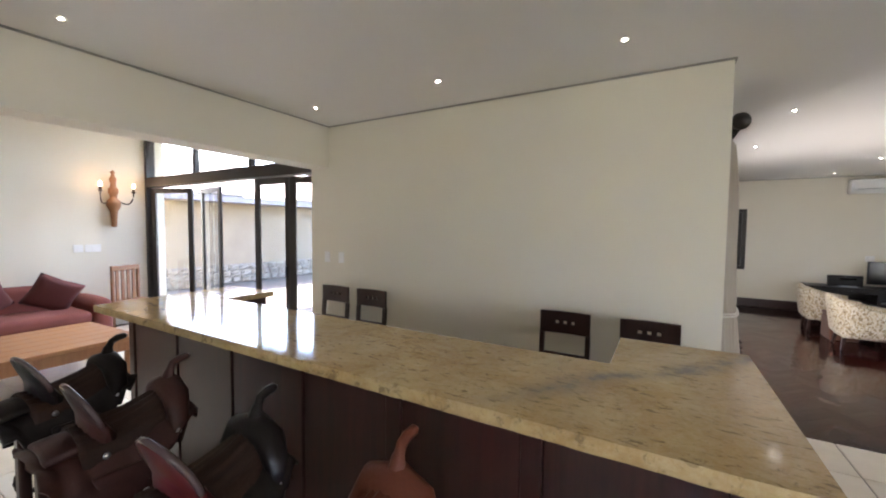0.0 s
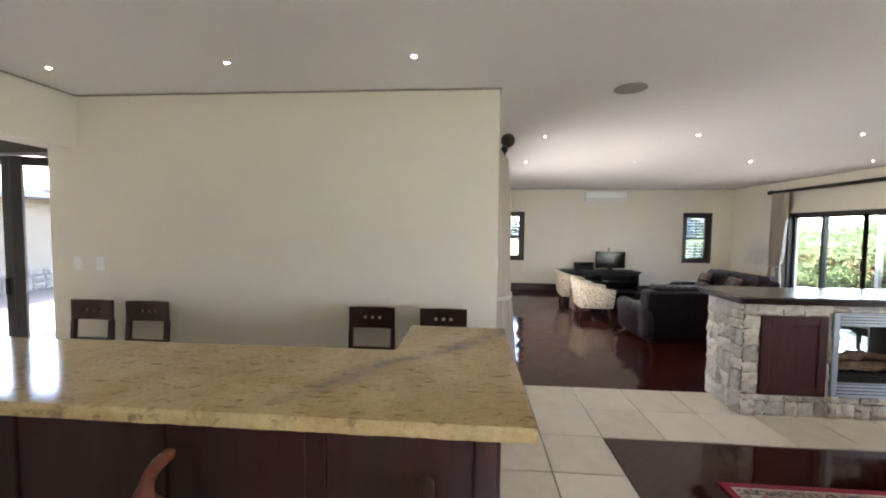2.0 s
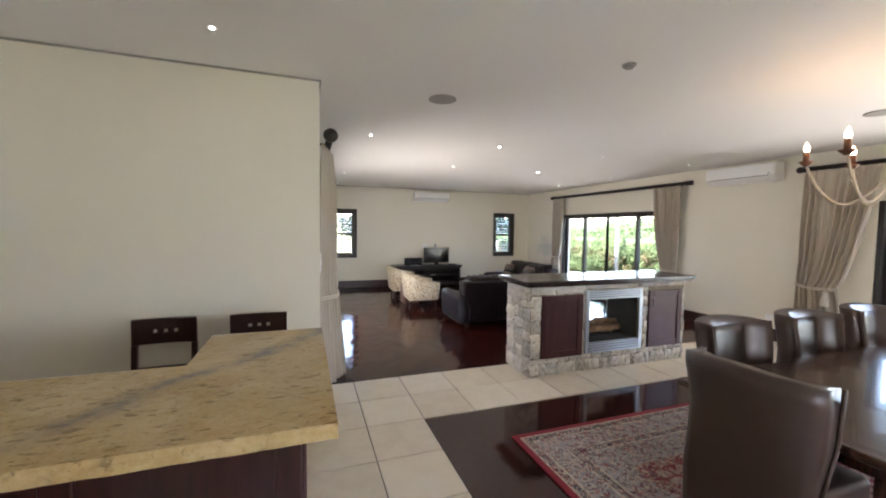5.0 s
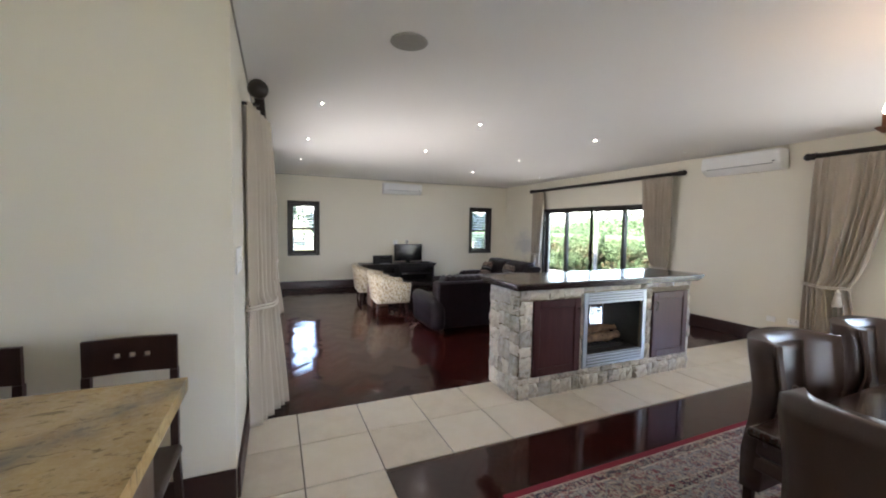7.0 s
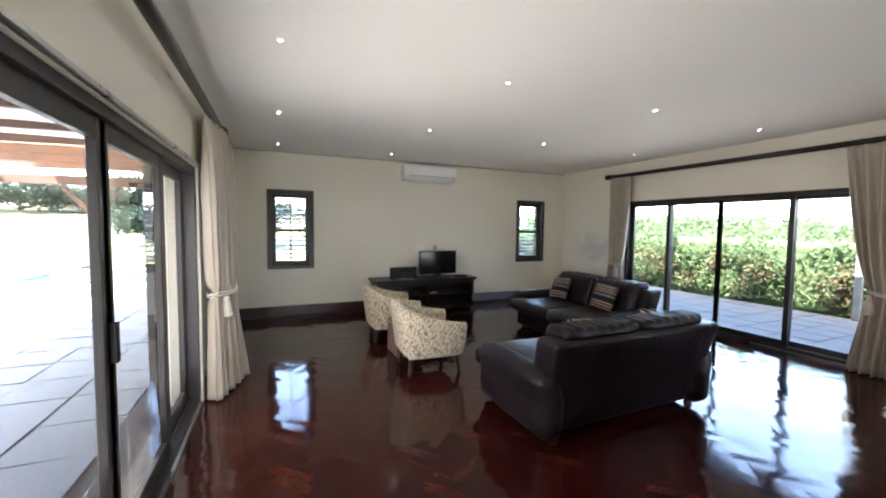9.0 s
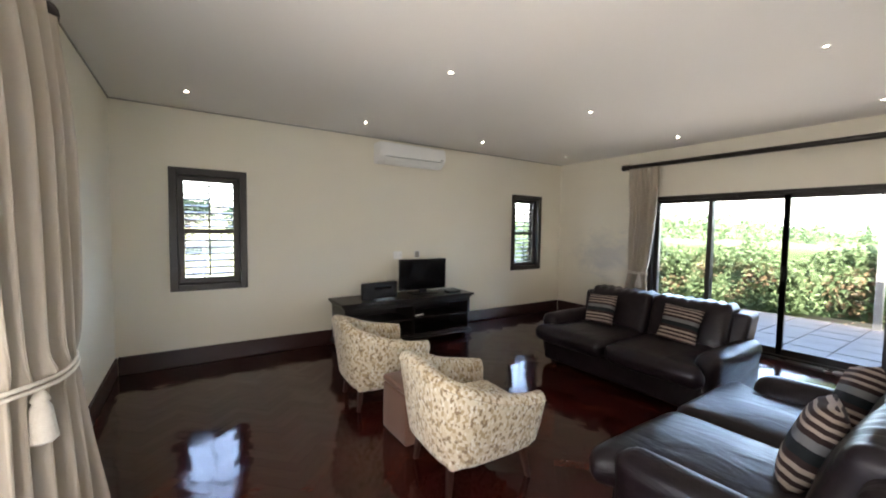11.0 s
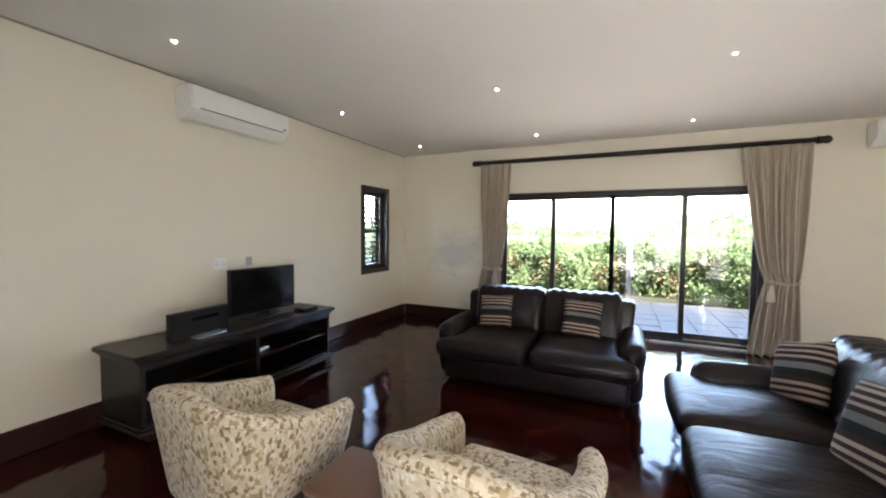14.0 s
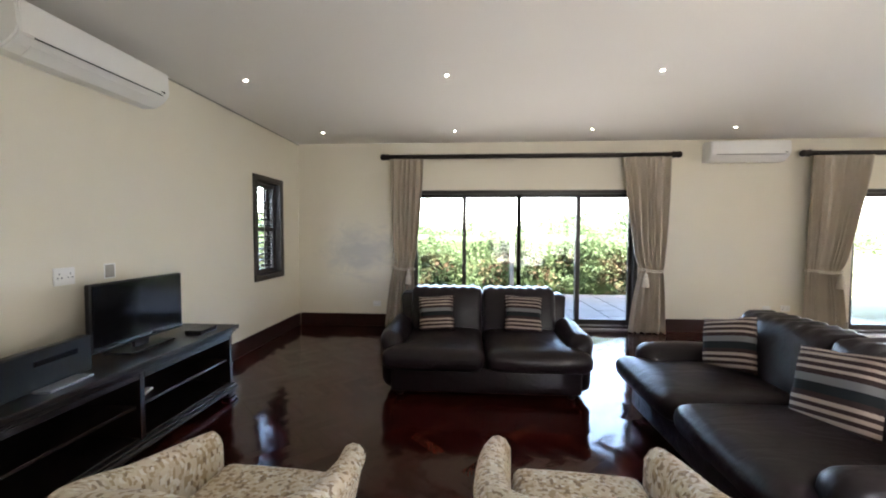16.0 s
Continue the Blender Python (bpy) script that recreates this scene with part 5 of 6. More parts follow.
def dining_chair(x, y, rz, label, first_one=None):
    """Faces local +y, with a tall upholstered back whose sides roll forward."""
    if first_one:
        c = copy_thing(first_one, pose(x, y, 0.012, 0, 0, rz))
        return tagged(c, label)
    root = thing("dining_chair", label, "dining chair", x, y, 0.012, rz, group="chairs round the dining table")
    part("seat", soft(-0.27, 0.27, -0.20, 0.30, 0.36, 0.50, 0.035, 5, (0, 0, 0.015)), DLEATHER, root, "", True)
    bm = bmesh.new()
    secs = []
    for i in range(13):
        z = 0.16 + 0.84 * i / 12
        lean = -0.20 - 0.13 * max(0, z - 0.45) ** 1.3
        hw = 0.265 + 0.055 * (i / 12) ** 1.5
        tip = 0.96 if i == 12 else 1.0
        ring = []
        for k in range(17):
            u = -1 + 2 * k / 16
            ring.append((u * hw * tip, lean - 0.055 + 0.085 * abs(u) ** 3 * min(1, max(0, (z - 0.4) * 3)), z + 0.018 * math.cos(u * math.pi / 2) * (i / 12)))
        for k in range(17):
            u = 1 - 2 * k / 16
            wing = 0.06 * abs(u) ** 6
            ring.append((u * (hw - 0.012) * tip, lean + 0.035 + 0.085 * abs(u) ** 3 * min(1, max(0, (z - 0.4) * 3)) + wing * min(1, max(0, (z - 0.4) * 4)), z + 0.018 * math.cos(u * math.pi / 2) * (i / 12)))
        secs.append(ring)
    loft(bm, secs, close=True)
    part("backrest", bm, DLEATHER, root, "", True)
    # darker padded panel set between the rolled sides
    bm = bmesh.new()
    secs = []
    for i in range(9):
        z = 0.49 + 0.47 * i / 8
        lean = -0.20 - 0.13 * max(0, z - 0.45) ** 1.3
        hw = 0.265 + 0.055 * ((z - 0.16) / 0.84) ** 1.5
        ring = []
        for k in range(9):
            u = (-1 + k / 4) * 0.60
            ring.append((u * hw, lean + 0.034 + 0.085 * abs(u) ** 3 * min(1, max(0, (z - 0.4) * 3)), z))
        ring += [(x, y + 0.012 * (1 - (x / (0.62 * hw)) ** 4) + 0.003, zz) for x, y, zz in reversed(ring)]
        secs.append(ring)
    loft(bm, secs, close=True)
    part("back_panel", bm, DLEATHER_DARK, root, "dark smooth leather panel", True)
    for s in (-1, 1):
        pts = [(s * (0.262 + 0.055 * (i / 12) ** 1.5), -0.20 - 0.13 * max(0, 0.16 + 0.84 * i / 12 - 0.45) ** 1.3 + 0.045 + 0.115 * min(1, max(0, (0.84 * i / 12 - 0.24) * 3)), 0.16 + 0.84 * i / 12) for i in range(4, 13)]
        part("piping", bar(pts, 0.009, 6), DLEATHER, root, "", True)
    part("seat_rail", soft(-0.262, 0.262, -0.2, 0.285, 0.28, 0.365, 0.015, 2), DLEATHER, root, "", True)
    for sx in (-0.235, 0.235):
        for sy in (-0.22, 0.26):
            part("leg", one(sx - 0.022, sx + 0.022, sy - 0.022, sy + 0.022, 0, 0.30, 0.004), CHAIRW, root, "dark wooden leg")
    return root


dc = dining_chair(2.72, 1.03, -90, "brown leather dining chair at the table's end")
for k in range(3):
    dining_chair(3.46 + 0.90 * k, 1.56, 180, "brown leather dining chair along the table's side", dc)


def chandelier(x, y, z):
    root = thing("chandelier", "cream iron chandelier with six lit candle bulbs", "chandelier", x, y, z)
    part("rod", bar([(0, 0, 0.35), (0, 0, CEIL - z - 0.02)], 0.006, 6), CREAMP, root)
    part("ceiling_rose", turned([(0.02, -0.05), (0.06, -0.03), (0.065, 0.0)], 0, 0, CEIL - z, 18), CREAMP, root, "", True)
    part("stem", turned([(0.012, -0.06), (0.03, -0.03), (0.018, 0.0), (0.04, 0.06), (0.03, 0.12), (0.016, 0.18), (0.03, 0.25), (0.012, 0.36)], seg=14), CREAMP, root, "", True)
    for k in range(6):
        a = 2 * math.pi * k / 6 + radians(52)
        c, s = math.cos(a), math.sin(a)
        pts = []
        for i in range(13):
            t = i / 12
            r = 0.02 + 0.43 * t
            h = 0.10 - 0.26 * math.sin(t * math.pi * 0.72) + 0.30 * t ** 3
            pts.append((c * r, s * r, h))
        e = pts[-1]
        arm = part("arm", bar(pts, [0.0085] * 13, 8), CREAMP, root, "", True)
        part("drip_pan", turned([(0.012, -0.01), (0.035, 0.012), (0.046, 0.024), (0.02, 0.026)], e[0], e[1], e[2], 14), CANDLE, arm, "brown turned drip pan", True)
        part("candle_sleeve", turned([(0.018, 0.025), (0.018, 0.095)], e[0], e[1], e[2], 12), CANDLE, arm, "brown candle sleeve", True)
        part("bulb", turned([(0.010, 0.096), (0.018, 0.11), (0.017, 0.13), (0.003, 0.165)], e[0], e[1], e[2], 10), BULB_ON, arm, "lit flame bulb", True)
        bulb_light(x + e[0], y + e[1], z + e[2] + 0.20, 0.024, 0.02)


chandelier(4.13, 1.18, 1.98)


# ---- bar counter ----
BAR_TOP = 1.137
outline = [(0.552, 0.84), (0.548, 1.905), (0.04, 1.905), (0.04, 1.47), (-2.60, 1.47), (-2.60, 1.87), (-3.16, 1.87), (-3.08, 0.855)]
bm = prism(bmesh.new(), outline, BAR_TOP - 0.042, BAR_TOP)
long_edges = [e for e in bm.edges if abs(e.verts[0].co.z - e.verts[1].co.z) < 1e-4]
bmesh.ops.subdivide_edges(bm, edges=[e for e in long_edges if abs(e.verts[0].co.x - e.verts[1].co.x) > 2], cuts=160)
bmesh.ops.subdivide_edges(bm, edges=[e for e in bm.edges if abs(e.verts[0].co.z - e.verts[1].co.z) > 0.03 and e.verts[0].co.y < 0.87], cuts=2)
for v in bm.verts:
    # hand-chipped front edge
    if v.co.y < 0.87 and -3.07 < v.co.x < 0.54:
        n = noise.noise(Vector((v.co.x * 22, v.co.z * 40, 0.3)))
        v.co.y += 0.004 * n + (0.005 if v.co.z > BAR_TOP - 0.002 else 0.0)
bm.normal_update()
for f in bm.faces:
    f.material_index = 1 if f.normal.z < 0.8 else 0
worktop = tagged(part("worktop", bm, GRANITE), "polished golden granite bar top with chipped edge", "worktop")
worktop.data.materials.append(GRANITE_RAW)


def bar_cabinet():
    root = thing("bar_cabinet", "dark mahogany bar cabinet under a granite top", "bar cabinet", 0, 0, 0)
    z = BAR_TOP - 0.043
    part("body", boxes((-2.98, 0.455, 1.03, 1.42, 0.09, z), (0.08, 0.455, 1.42, 1.86, 0.09, z), (-3.02, -2.64, 1.42, 1.83, 0.09, z)), MAHOG, root)
    part("plinth", boxes((-2.95, 0.42, 1.06, 1.40, 0, 0.089)), EBONY, root)
    n = 6
    for k in range(n + 1):
        x = -2.98 + (3.435 - 0.07) * k / n
        part("stile", one(x, x + 0.07, 1.008, 1.029, 0.09, z, 0.003), MAHOG, root)
    for k in range(n):
        a, b = -2.98 + 0.07 + (3.435 - 0.07) * k / n, -2.98 + (3.435 - 0.07) * (k + 1) / n
        part("panel", one(a + 0.002, b - 0.002, 1.018, 1.0285, 0.18, z - 0.09, 0.004), MAHOG, root)
        part("rail", boxes((a + 0.001, b - 0.001, 1.009, 1.0288, z - 0.085, z), (a + 0.001, b - 0.001, 1.009, 1.0288, 0.09, 0.175), bevel=0.003), MAHOG, root)
    part("end_panel", boxes((0.456, 0.470, 1.03, 1.86, 0.09, z), bevel=0.003), MAHOG, root)


bar_cabinet()


def saddle_stool(x, y, rz, hide, seat, back, seed, label):
    """A riding saddle on a stand; the horn points to local +y."""
    root = thing("saddle_stool", label, "bar stool", x, y, 0, rz, group="saddle bar stools")
    rng = random.Random(seed)
    ph = rng.uniform(0, 6)
    # flaps over the stand, with a ragged lower edge
    bm = bmesh.new()
    secs = []
    n = 26
    for i in range(n + 1):
        t = i / n
        yy = -0.19 + 0.48 * t
        top = 0.868 + 0.03 * t + 0.055 * max(0, t - 0.55)
        wid = 0.150 + 0.045 * math.sin(t * math.pi) - 0.03 * t
        drop = 0.03 + 0.13 * math.sin(min(1, t * 1.15) * math.pi) ** 0.8 + 0.030 * abs(math.sin(t * 17 + ph)) + 0.012 * math.sin(t * 47 + ph)
        sec = []
        for k in range(17):
            u = -1 + 2 * k / 16
            sec.append((math.sin(u * math.pi / 2) * wid * (1 + 0.30 * abs(u) ** 3), yy + 0.012 * math.sin(7 * u + ph), top - drop * abs(u) ** 2.1 + (0.010 * math.sin(u * 13 + t * 9) if abs(u) > 0.5 else 0)))
        for k in range(16, -1, -1):
            q = sec[k]
            sec.append((q[0] * 0.93, q[1], q[2] - 0.012))
        secs.append(sec)
    loft(bm, secs, close=True)
    part("flap", bm, hide, root, "", True)
    # seat: a ridged hide rising to the fork
    bm = bmesh.new()
    secs = []
    for i in range(17):
        t = i / 16
        yy = -0.08 + 0.30 * t
        top = 0.915 + 0.012 * (1 - t) ** 2 + 0.075 * t ** 2
        w = 0.150 - 0.045 * t + 0.012 * math.sin(t * math.pi)
        us = [-1 + k / 16 for k in range(33)]
        upper = [(w * math.sin(u * 1.4), yy, top - 0.115 * abs(u) ** 1.8 + 0.0045 * math.sin(u * 34 + ph + t * 2) + 0.002 * math.sin(u * 71)) for u in us]
        secs.append(upper + [(q[0] * 0.88, q[1], q[2] - 0.035) for q in reversed(upper)])
    loft(bm, secs, close=True)
    part("seat", bm, seat, root, "worn ridged hide seat", True)
    # cantle: a thin raised plate at the back with a polished rim
    bm = bmesh.new()
    secs, rim = [], []
    for k in range(25):
        a = radians(-84 + 168 * k / 24)
        c = max(0.0, math.cos(a)) ** 0.75
        crest = Vector((math.sin(a) * 0.130, -0.085 + 0.075 * (1 - math.cos(a)), 0.905 + 0.175 * c))
        foot = Vector((math.sin(a) * 0.115, -0.040 + 0.05 * (1 - math.cos(a)), 0.86))
        d = Vector((0, 0.013, 0))
        mid = (crest + foot) / 2 + Vector((0, 0.018, 0))
        secs.append([foot - d, mid - d, crest - d * 0.8, crest + d * 0.8, mid + d, foot + d])
        rim.append(crest + Vector((0, 0, 0.003)))
    loft(bm, secs, close=True)
    part("cantle", bm, back, root, "", True)
    part("cantle_rim", bar(rim, 0.011, 8), RIM, root, "polished leather rim", True)
    # rear jockey spreading behind the cantle
    bm = soft(-0.105, 0.105, -0.17, -0.03, 0.875, 0.900, 0.014, 6, (0, 0, 0.012), 0.006, seed)
    for v in bm.verts:
        v.co.z -= 1.6 * v.co.x ** 2 + 0.10 * max(0, -0.1 - v.co.y)
    part("rear_jockey", bm, back, root, "", True)
    # fork with the horn curling forward from it
    part("fork", bar([(-0.15, 0.205, 0.79), (-0.128, 0.225, 0.875), (-0.078, 0.235, 0.955), (0, 0.24, 0.975), (0.078, 0.235, 0.955), (0.128, 0.225, 0.875), (0.15, 0.205, 0.79)], [0.022, 0.038, 0.050, 0.054, 0.050, 0.038, 0.022], 14), hide, root, "", True)
    part("horn", bar([(0, 0.235, 0.955), (0, 0.238, 1.005), (0, 0.245, 1.045), (0, 0.260, 1.072), (0, 0.285, 1.086), (0, 0.315, 1.090), (0, 0.328, 1.088)], [0.044, 0.028, 0.019, 0.016, 0.017, 0.016, 0.007], 12), hide, root, "", True)
    for s in (-1, 1):
        bm = soft(s * 0.195 - 0.010, s * 0.195 + 0.010, -0.07, 0.10, 0.62, 0.80, 0.009, 5, (0.008, 0, 0), 0.004, seed + 3)
        for v in bm.verts:
            v.co.x += s * (0.80 - v.co.z) * 0.10
            v.co.y += 0.025 * math.sin(v.co.z * 16 + ph)
        part("fender", bm, hide, root, "", True)
        for yy, zz in ((-0.02, 0.85), (0.21, 0.84)):
            part("concho", turned([(0.012, 0), (0.009, 0.005), (0.003, 0.007)], s * 0.165, yy, zz, 12, "x"), STEEL, root, "small steel disc", True)
        ring = [(s * 0.235, 0.02 + 0.06 * math.cos(b), 0.42 + 0.07 * math.sin(b)) for b in [2 * math.pi * k / 14 for k in range(15)]]
        part("stirrup", bar(ring, 0.012, 6), SADDLE_DARK, root, "", True)
        part("stirrup_strap", one(s * 0.235 - 0.006, s * 0.235 + 0.006, 0.0, 0.04, 0.485, 0.65, 0.003), hide, root)
    for sx in (-0.10, 0.10):
        for sy in (-0.05, 0.16):
            part("leg", one(sx - 0.022, sx + 0.022, sy - 0.022, sy + 0.022, 0, 0.70, 0.005), CHAIRW, root, "square wooden leg")
    part("foot_rail", one(-0.077, 0.077, -0.068, -0.032, 0.25, 0.30, 0.005), CHAIRW, root)
    part("foot_rail", one(-0.077, 0.077, 0.142, 0.178, 0.25, 0.30, 0.005), CHAIRW, root)
    part("saddle_board", one(-0.125, 0.125, -0.075, 0.185, 0.701, 0.74, 0.005), CHAIRW, root)


stools = ((-2.23, 0.40, 4, SADDLE_DARK, FLEECE, SADDLE_DARK, "dark leather riding-saddle bar stool on wooden legs"), (-1.65, 0.40, -3, SADDLE, FLEECE, SADDLE, "red-brown leather riding-saddle bar stool on wooden legs"),
          (-0.99, 0.38, 2, SADDLE_DARK, FLEECE, SADDLE_WINE, "dark leather riding-saddle bar stool with red cantle"), (-0.42, 0.40, -4, SADDLE_TAN, SADDLE_TAN, SADDLE_TAN, "tan leather riding-saddle bar stool on wooden legs"),
          (0.29, 0.35, 3, SADDLE, FLEECE, SADDLE, "red leather riding-saddle bar stool at the counter"))
for k, (xx, yy, rz, hide, seat, back, lab) in enumerate(stools):
    saddle_stool(xx, yy, rz, hide, seat, back, 60 + k, lab)


def wall_chair(x, y, first_one=None):
    """Faces local -y; its back with three square holes stands near the wall."""
    if first_one:
        return copy_thing(first_one, pose(x, y, 0))
    root = thing("kitchen_chair", "dark wooden chair with three square holes in its back", "chair", x, y, 0, 0, group="chairs along the kitchen wall")
    hw = 0.19
    bm = bmesh.new()
    sq, z0, z1 = 0.013, 0.865, 1.035
    zc = 0.95
    xs = [-hw + 0.002, -0.06 - sq, -0.06 + sq, -sq, sq, 0.06 - sq, 0.06 + sq, hw - 0.002]
    for i in range(7):
        if i % 2 == 0:
            box(bm, xs[i], xs[i + 1], -0.012, 0.012, z0, z1)
        else:
            box(bm, xs[i], xs[i + 1], -0.012, 0.012, z0, zc - sq)
            box(bm, xs[i], xs[i + 1], -0.012, 0.012, zc + sq, z1)
    for v in bm.verts:
        v.co.y += 0.02 * (1 - (v.co.x / hw) ** 2)
    part("back_rail", bm, CHAIRW, root)
    part("lower_rail", one(-hw + 0.035, hw - 0.035, -0.01, 0.012, 0.665, 0.71, 0.004), CHAIRW, root)
    for s in (-1, 1):
        bm = bmesh.new()
        loft(bm, [[(s * hw - s * 0.034, yy - 0.014, z), (s * hw, yy - 0.014, z), (s * hw, yy + 0.02, z), (s * hw - s * 0.034, yy + 0.02, z)] for z, yy in ((0, 0.06), (0.2, 0.03), (0.46, -0.02), (0.7, -0.012), (0.864, 0.0))], close=True)
        part("back_leg", bm, CHAIRW, root)
        part("front_leg", one(s * (hw - 0.02) - 0.018, s * (hw - 0.02) + 0.018, -0.42, -0.384, 0, 0.44, 0.003), CHAIRW, root)
        part("side_rail", one(s * (hw - 0.018) - 0.01, s * (hw - 0.018) + 0.01, -0.38, -0.02, 0.39, 0.44, 0.003), CHAIRW, root)
    part("seat", soft(-hw - 0.02, hw + 0.02, -0.43, -0.036, 0.442, 0.49, 0.02, 3, (0, 0, 0.008)), DLEATHER, root, "brown padded seat", True)
    return root


wc = wall_chair(-2.885, 2.85)
for xx in (-2.38, -0.436, 0.145):
    wall_chair(xx, 2.85, wc)


# ---- lounge beyond the kitchen ----
def red_sofa():
    root = thing("red_sofa", "wine red cloth sofa against the lounge wall", "sofa", XW + 0.12, 0.75, 0)
    w, d = 1.25, 0.95
    part("base", soft(0.0, d - 0.04, -w, w, 0.06, 0.30, 0.04, 3), REDSOFA, root, "", True)
    part("backrest", soft(0.0, 0.24, -w + 0.05, w - 0.05, 0.06, 0.80, 0.08, 5, (0.02, 0, 0.01)), REDSOFA, root, "", True)
    for s in (-1, 1):
        part("arm", soft(0.0, d, min(s * w, s * (w + 0.24)), max(s * w, s * (w + 0.24)), 0.05, 0.62, 0.1, 4, (0.01, 0.01, 0.02)), REDSOFA, root, "", True)
        part("seat_cushion", soft(0.22, d + 0.01, 0.005 if s > 0 else -w + 0.01, w - 0.01 if s > 0 else -0.005, 0.30, 0.47, 0.06, 5, (0.01, 0, 0.02)), REDSOFA, root, "", True)
        part("foot", turned([(0.03, 0), (0.035, 0.06)], 0.08, s * (w - 0.1), 0, 10), CHAIRW, root)


red_sofa()
for yy, zz, rz, tip, roll in ((1.62, 0.50, 82, 22, 27), (1.16, 0.50, 98, 24, -30)):
    throw_pillow(XW + 0.52, yy, zz, rz, tip, roll, 0.50, REDPIL, "wine red square cushion leaning on the red sofa", "cushion", "red sofa cushions")


def coffee_table():
    root = thing("coffee_table", "solid orange-brown timber coffee table", "coffee table", -5.42, 0.95, 0, 3)
    for k in range(6):
        part("top_plank", one(-0.60 + k * 0.2, -0.404 + k * 0.2, -0.85, 0.85, 0.40, 0.45, 0.006), OAK, root)
    part("apron", boxes((-0.55, -0.52, -0.78, 0.78, 0.29, 0.399), (0.52, 0.55, -0.78, 0.78, 0.29, 0.399), (-0.519, 0.519, -0.80, -0.77, 0.29, 0.399), (-0.519, 0.519, 0.77, 0.80, 0.29, 0.399)), OAK, root)
    for sx in (-0.53, 0.53):
        for sy in (-0.77, 0.77):
            part("leg", turned([(0.032, 0), (0.045, 0.05), (0.035, 0.1), (0.055, 0.2), (0.05, 0.285)], sx, sy, 0, 14), OAK, root, "", True)


coffee_table()


def slat_chair():
    root = thing("wooden_chair", "brown wooden chair with a slatted back by the lounge wall", "chair", XW + 0.42, 2.62, 0, -70)
    for s in (-1, 1):
        part("back_post", one(s * 0.21 - 0.02, s * 0.21 + 0.02, -0.02, 0.02, 0, 1.0, 0.004), OAK, root)
        part("front_leg", one(s * 0.21 - 0.02, s * 0.21 + 0.02, 0.38, 0.42, 0, 0.44, 0.004), OAK, root)
    part("top_rail", one(-0.23, 0.23, -0.022, 0.022, 0.95, 1.03, 0.006), OAK, root)
    for k in range(4):
        part("back_slat", one(-0.16 + k * 0.09, -0.11 + k * 0.09, -0.008, 0.008, 0.47, 0.949, 0.002), OAK, root)
    part("seat", one(-0.24, 0.24, -0.02, 0.44, 0.442, 0.475, 0.008), OAK, root)


slat_chair()


def sconce():
    root = thing("wall_sconce", "turned wooden wall sconce with two lit candle bulbs", "wall lamp", XW + 0.02, 2.62, 1.64)
    part("backplate", turned([(0.02, 0.0), (0.036, 0.015), (0.04, 0.09), (0.048, 0.20), (0.056, 0.27), (0.085, 0.32), (0.10, 0.38), (0.085, 0.44), (0.05, 0.475), (0.048, 0.52), (0.066, 0.56), (0.068, 0.62), (0.045, 0.66), (0.035, 0.70), (0.045, 0.75), (0.05, 0.79), (0.03, 0.83), (0.022, 0.87), (0.035, 0.90), (0.012, 0.93)], 0.06, 0, 0, 16), OAK, root, "carved orange wooden body", True)
    for s in (-1, 1):
        pts = [(0.08 + 0.14 * t, s * (0.07 + 0.15 * math.sin(t * math.pi / 2)), 0.42 - 0.05 * math.sin(t * math.pi) + 0.15 * t ** 3) for t in [k / 10 for k in range(11)]]
        e = pts[-1]
        arm = part("arm", bar(pts, 0.01, 7), BRONZE, root, "", True)
        part("candle_cup", turned([(0.012, -0.01), (0.04, 0.015), (0.02, 0.02), (0.018, 0.075)], e[0], e[1], e[2], 12), BRONZE, arm, "", True)
        part("bulb", turned([(0.011, 0.076), (0.024, 0.10), (0.022, 0.12), (0.004, 0.16)], e[0], e[1], e[2], 10), BULB_ON, arm, "lit flame bulb", True)
        bulb_light(XW + 0.02 + e[0], 2.62 + e[1], 1.64 + e[2] + 0.20, 0.025, 0.02)


sconce()


# ---- outdoors ----
G = -0.06
bm = bmesh.new()
N = 60
gv = {}
for i in range(N + 1):
    for j in range(N + 1):
        u, v = 2 * i / N - 1, 2 * j / N - 1
        x, y = math.copysign(abs(u) ** 2.2, u) * 400, math.copysign(abs(v) ** 2.2, v) * 400
        far = max(0.0, math.hypot(x + 10, y - 10) - 22)
        rise = 0.16 * far * (1 if y > 8 and x < 6 else 0) * math.exp(-far / 120)
        drop = -0.05 * max(0.0, x - 16)
        gv[i, j] = bm.verts.new((x, y, -0.16 + min(rise, 9) + max(drop, -9) + 0.15 * noise.noise(Vector((x * 0.05, y * 0.05, 0))) * min(1, far / 20)))
for i in range(N):
    for j in range(N):
        bm.faces.new((gv[i, j], gv[i + 1, j], gv[i + 1, j + 1], gv[i, j + 1]))
structure("ground", bm, GRASS, "dry sunlit lawn reaching to the hills", "lawn", True)


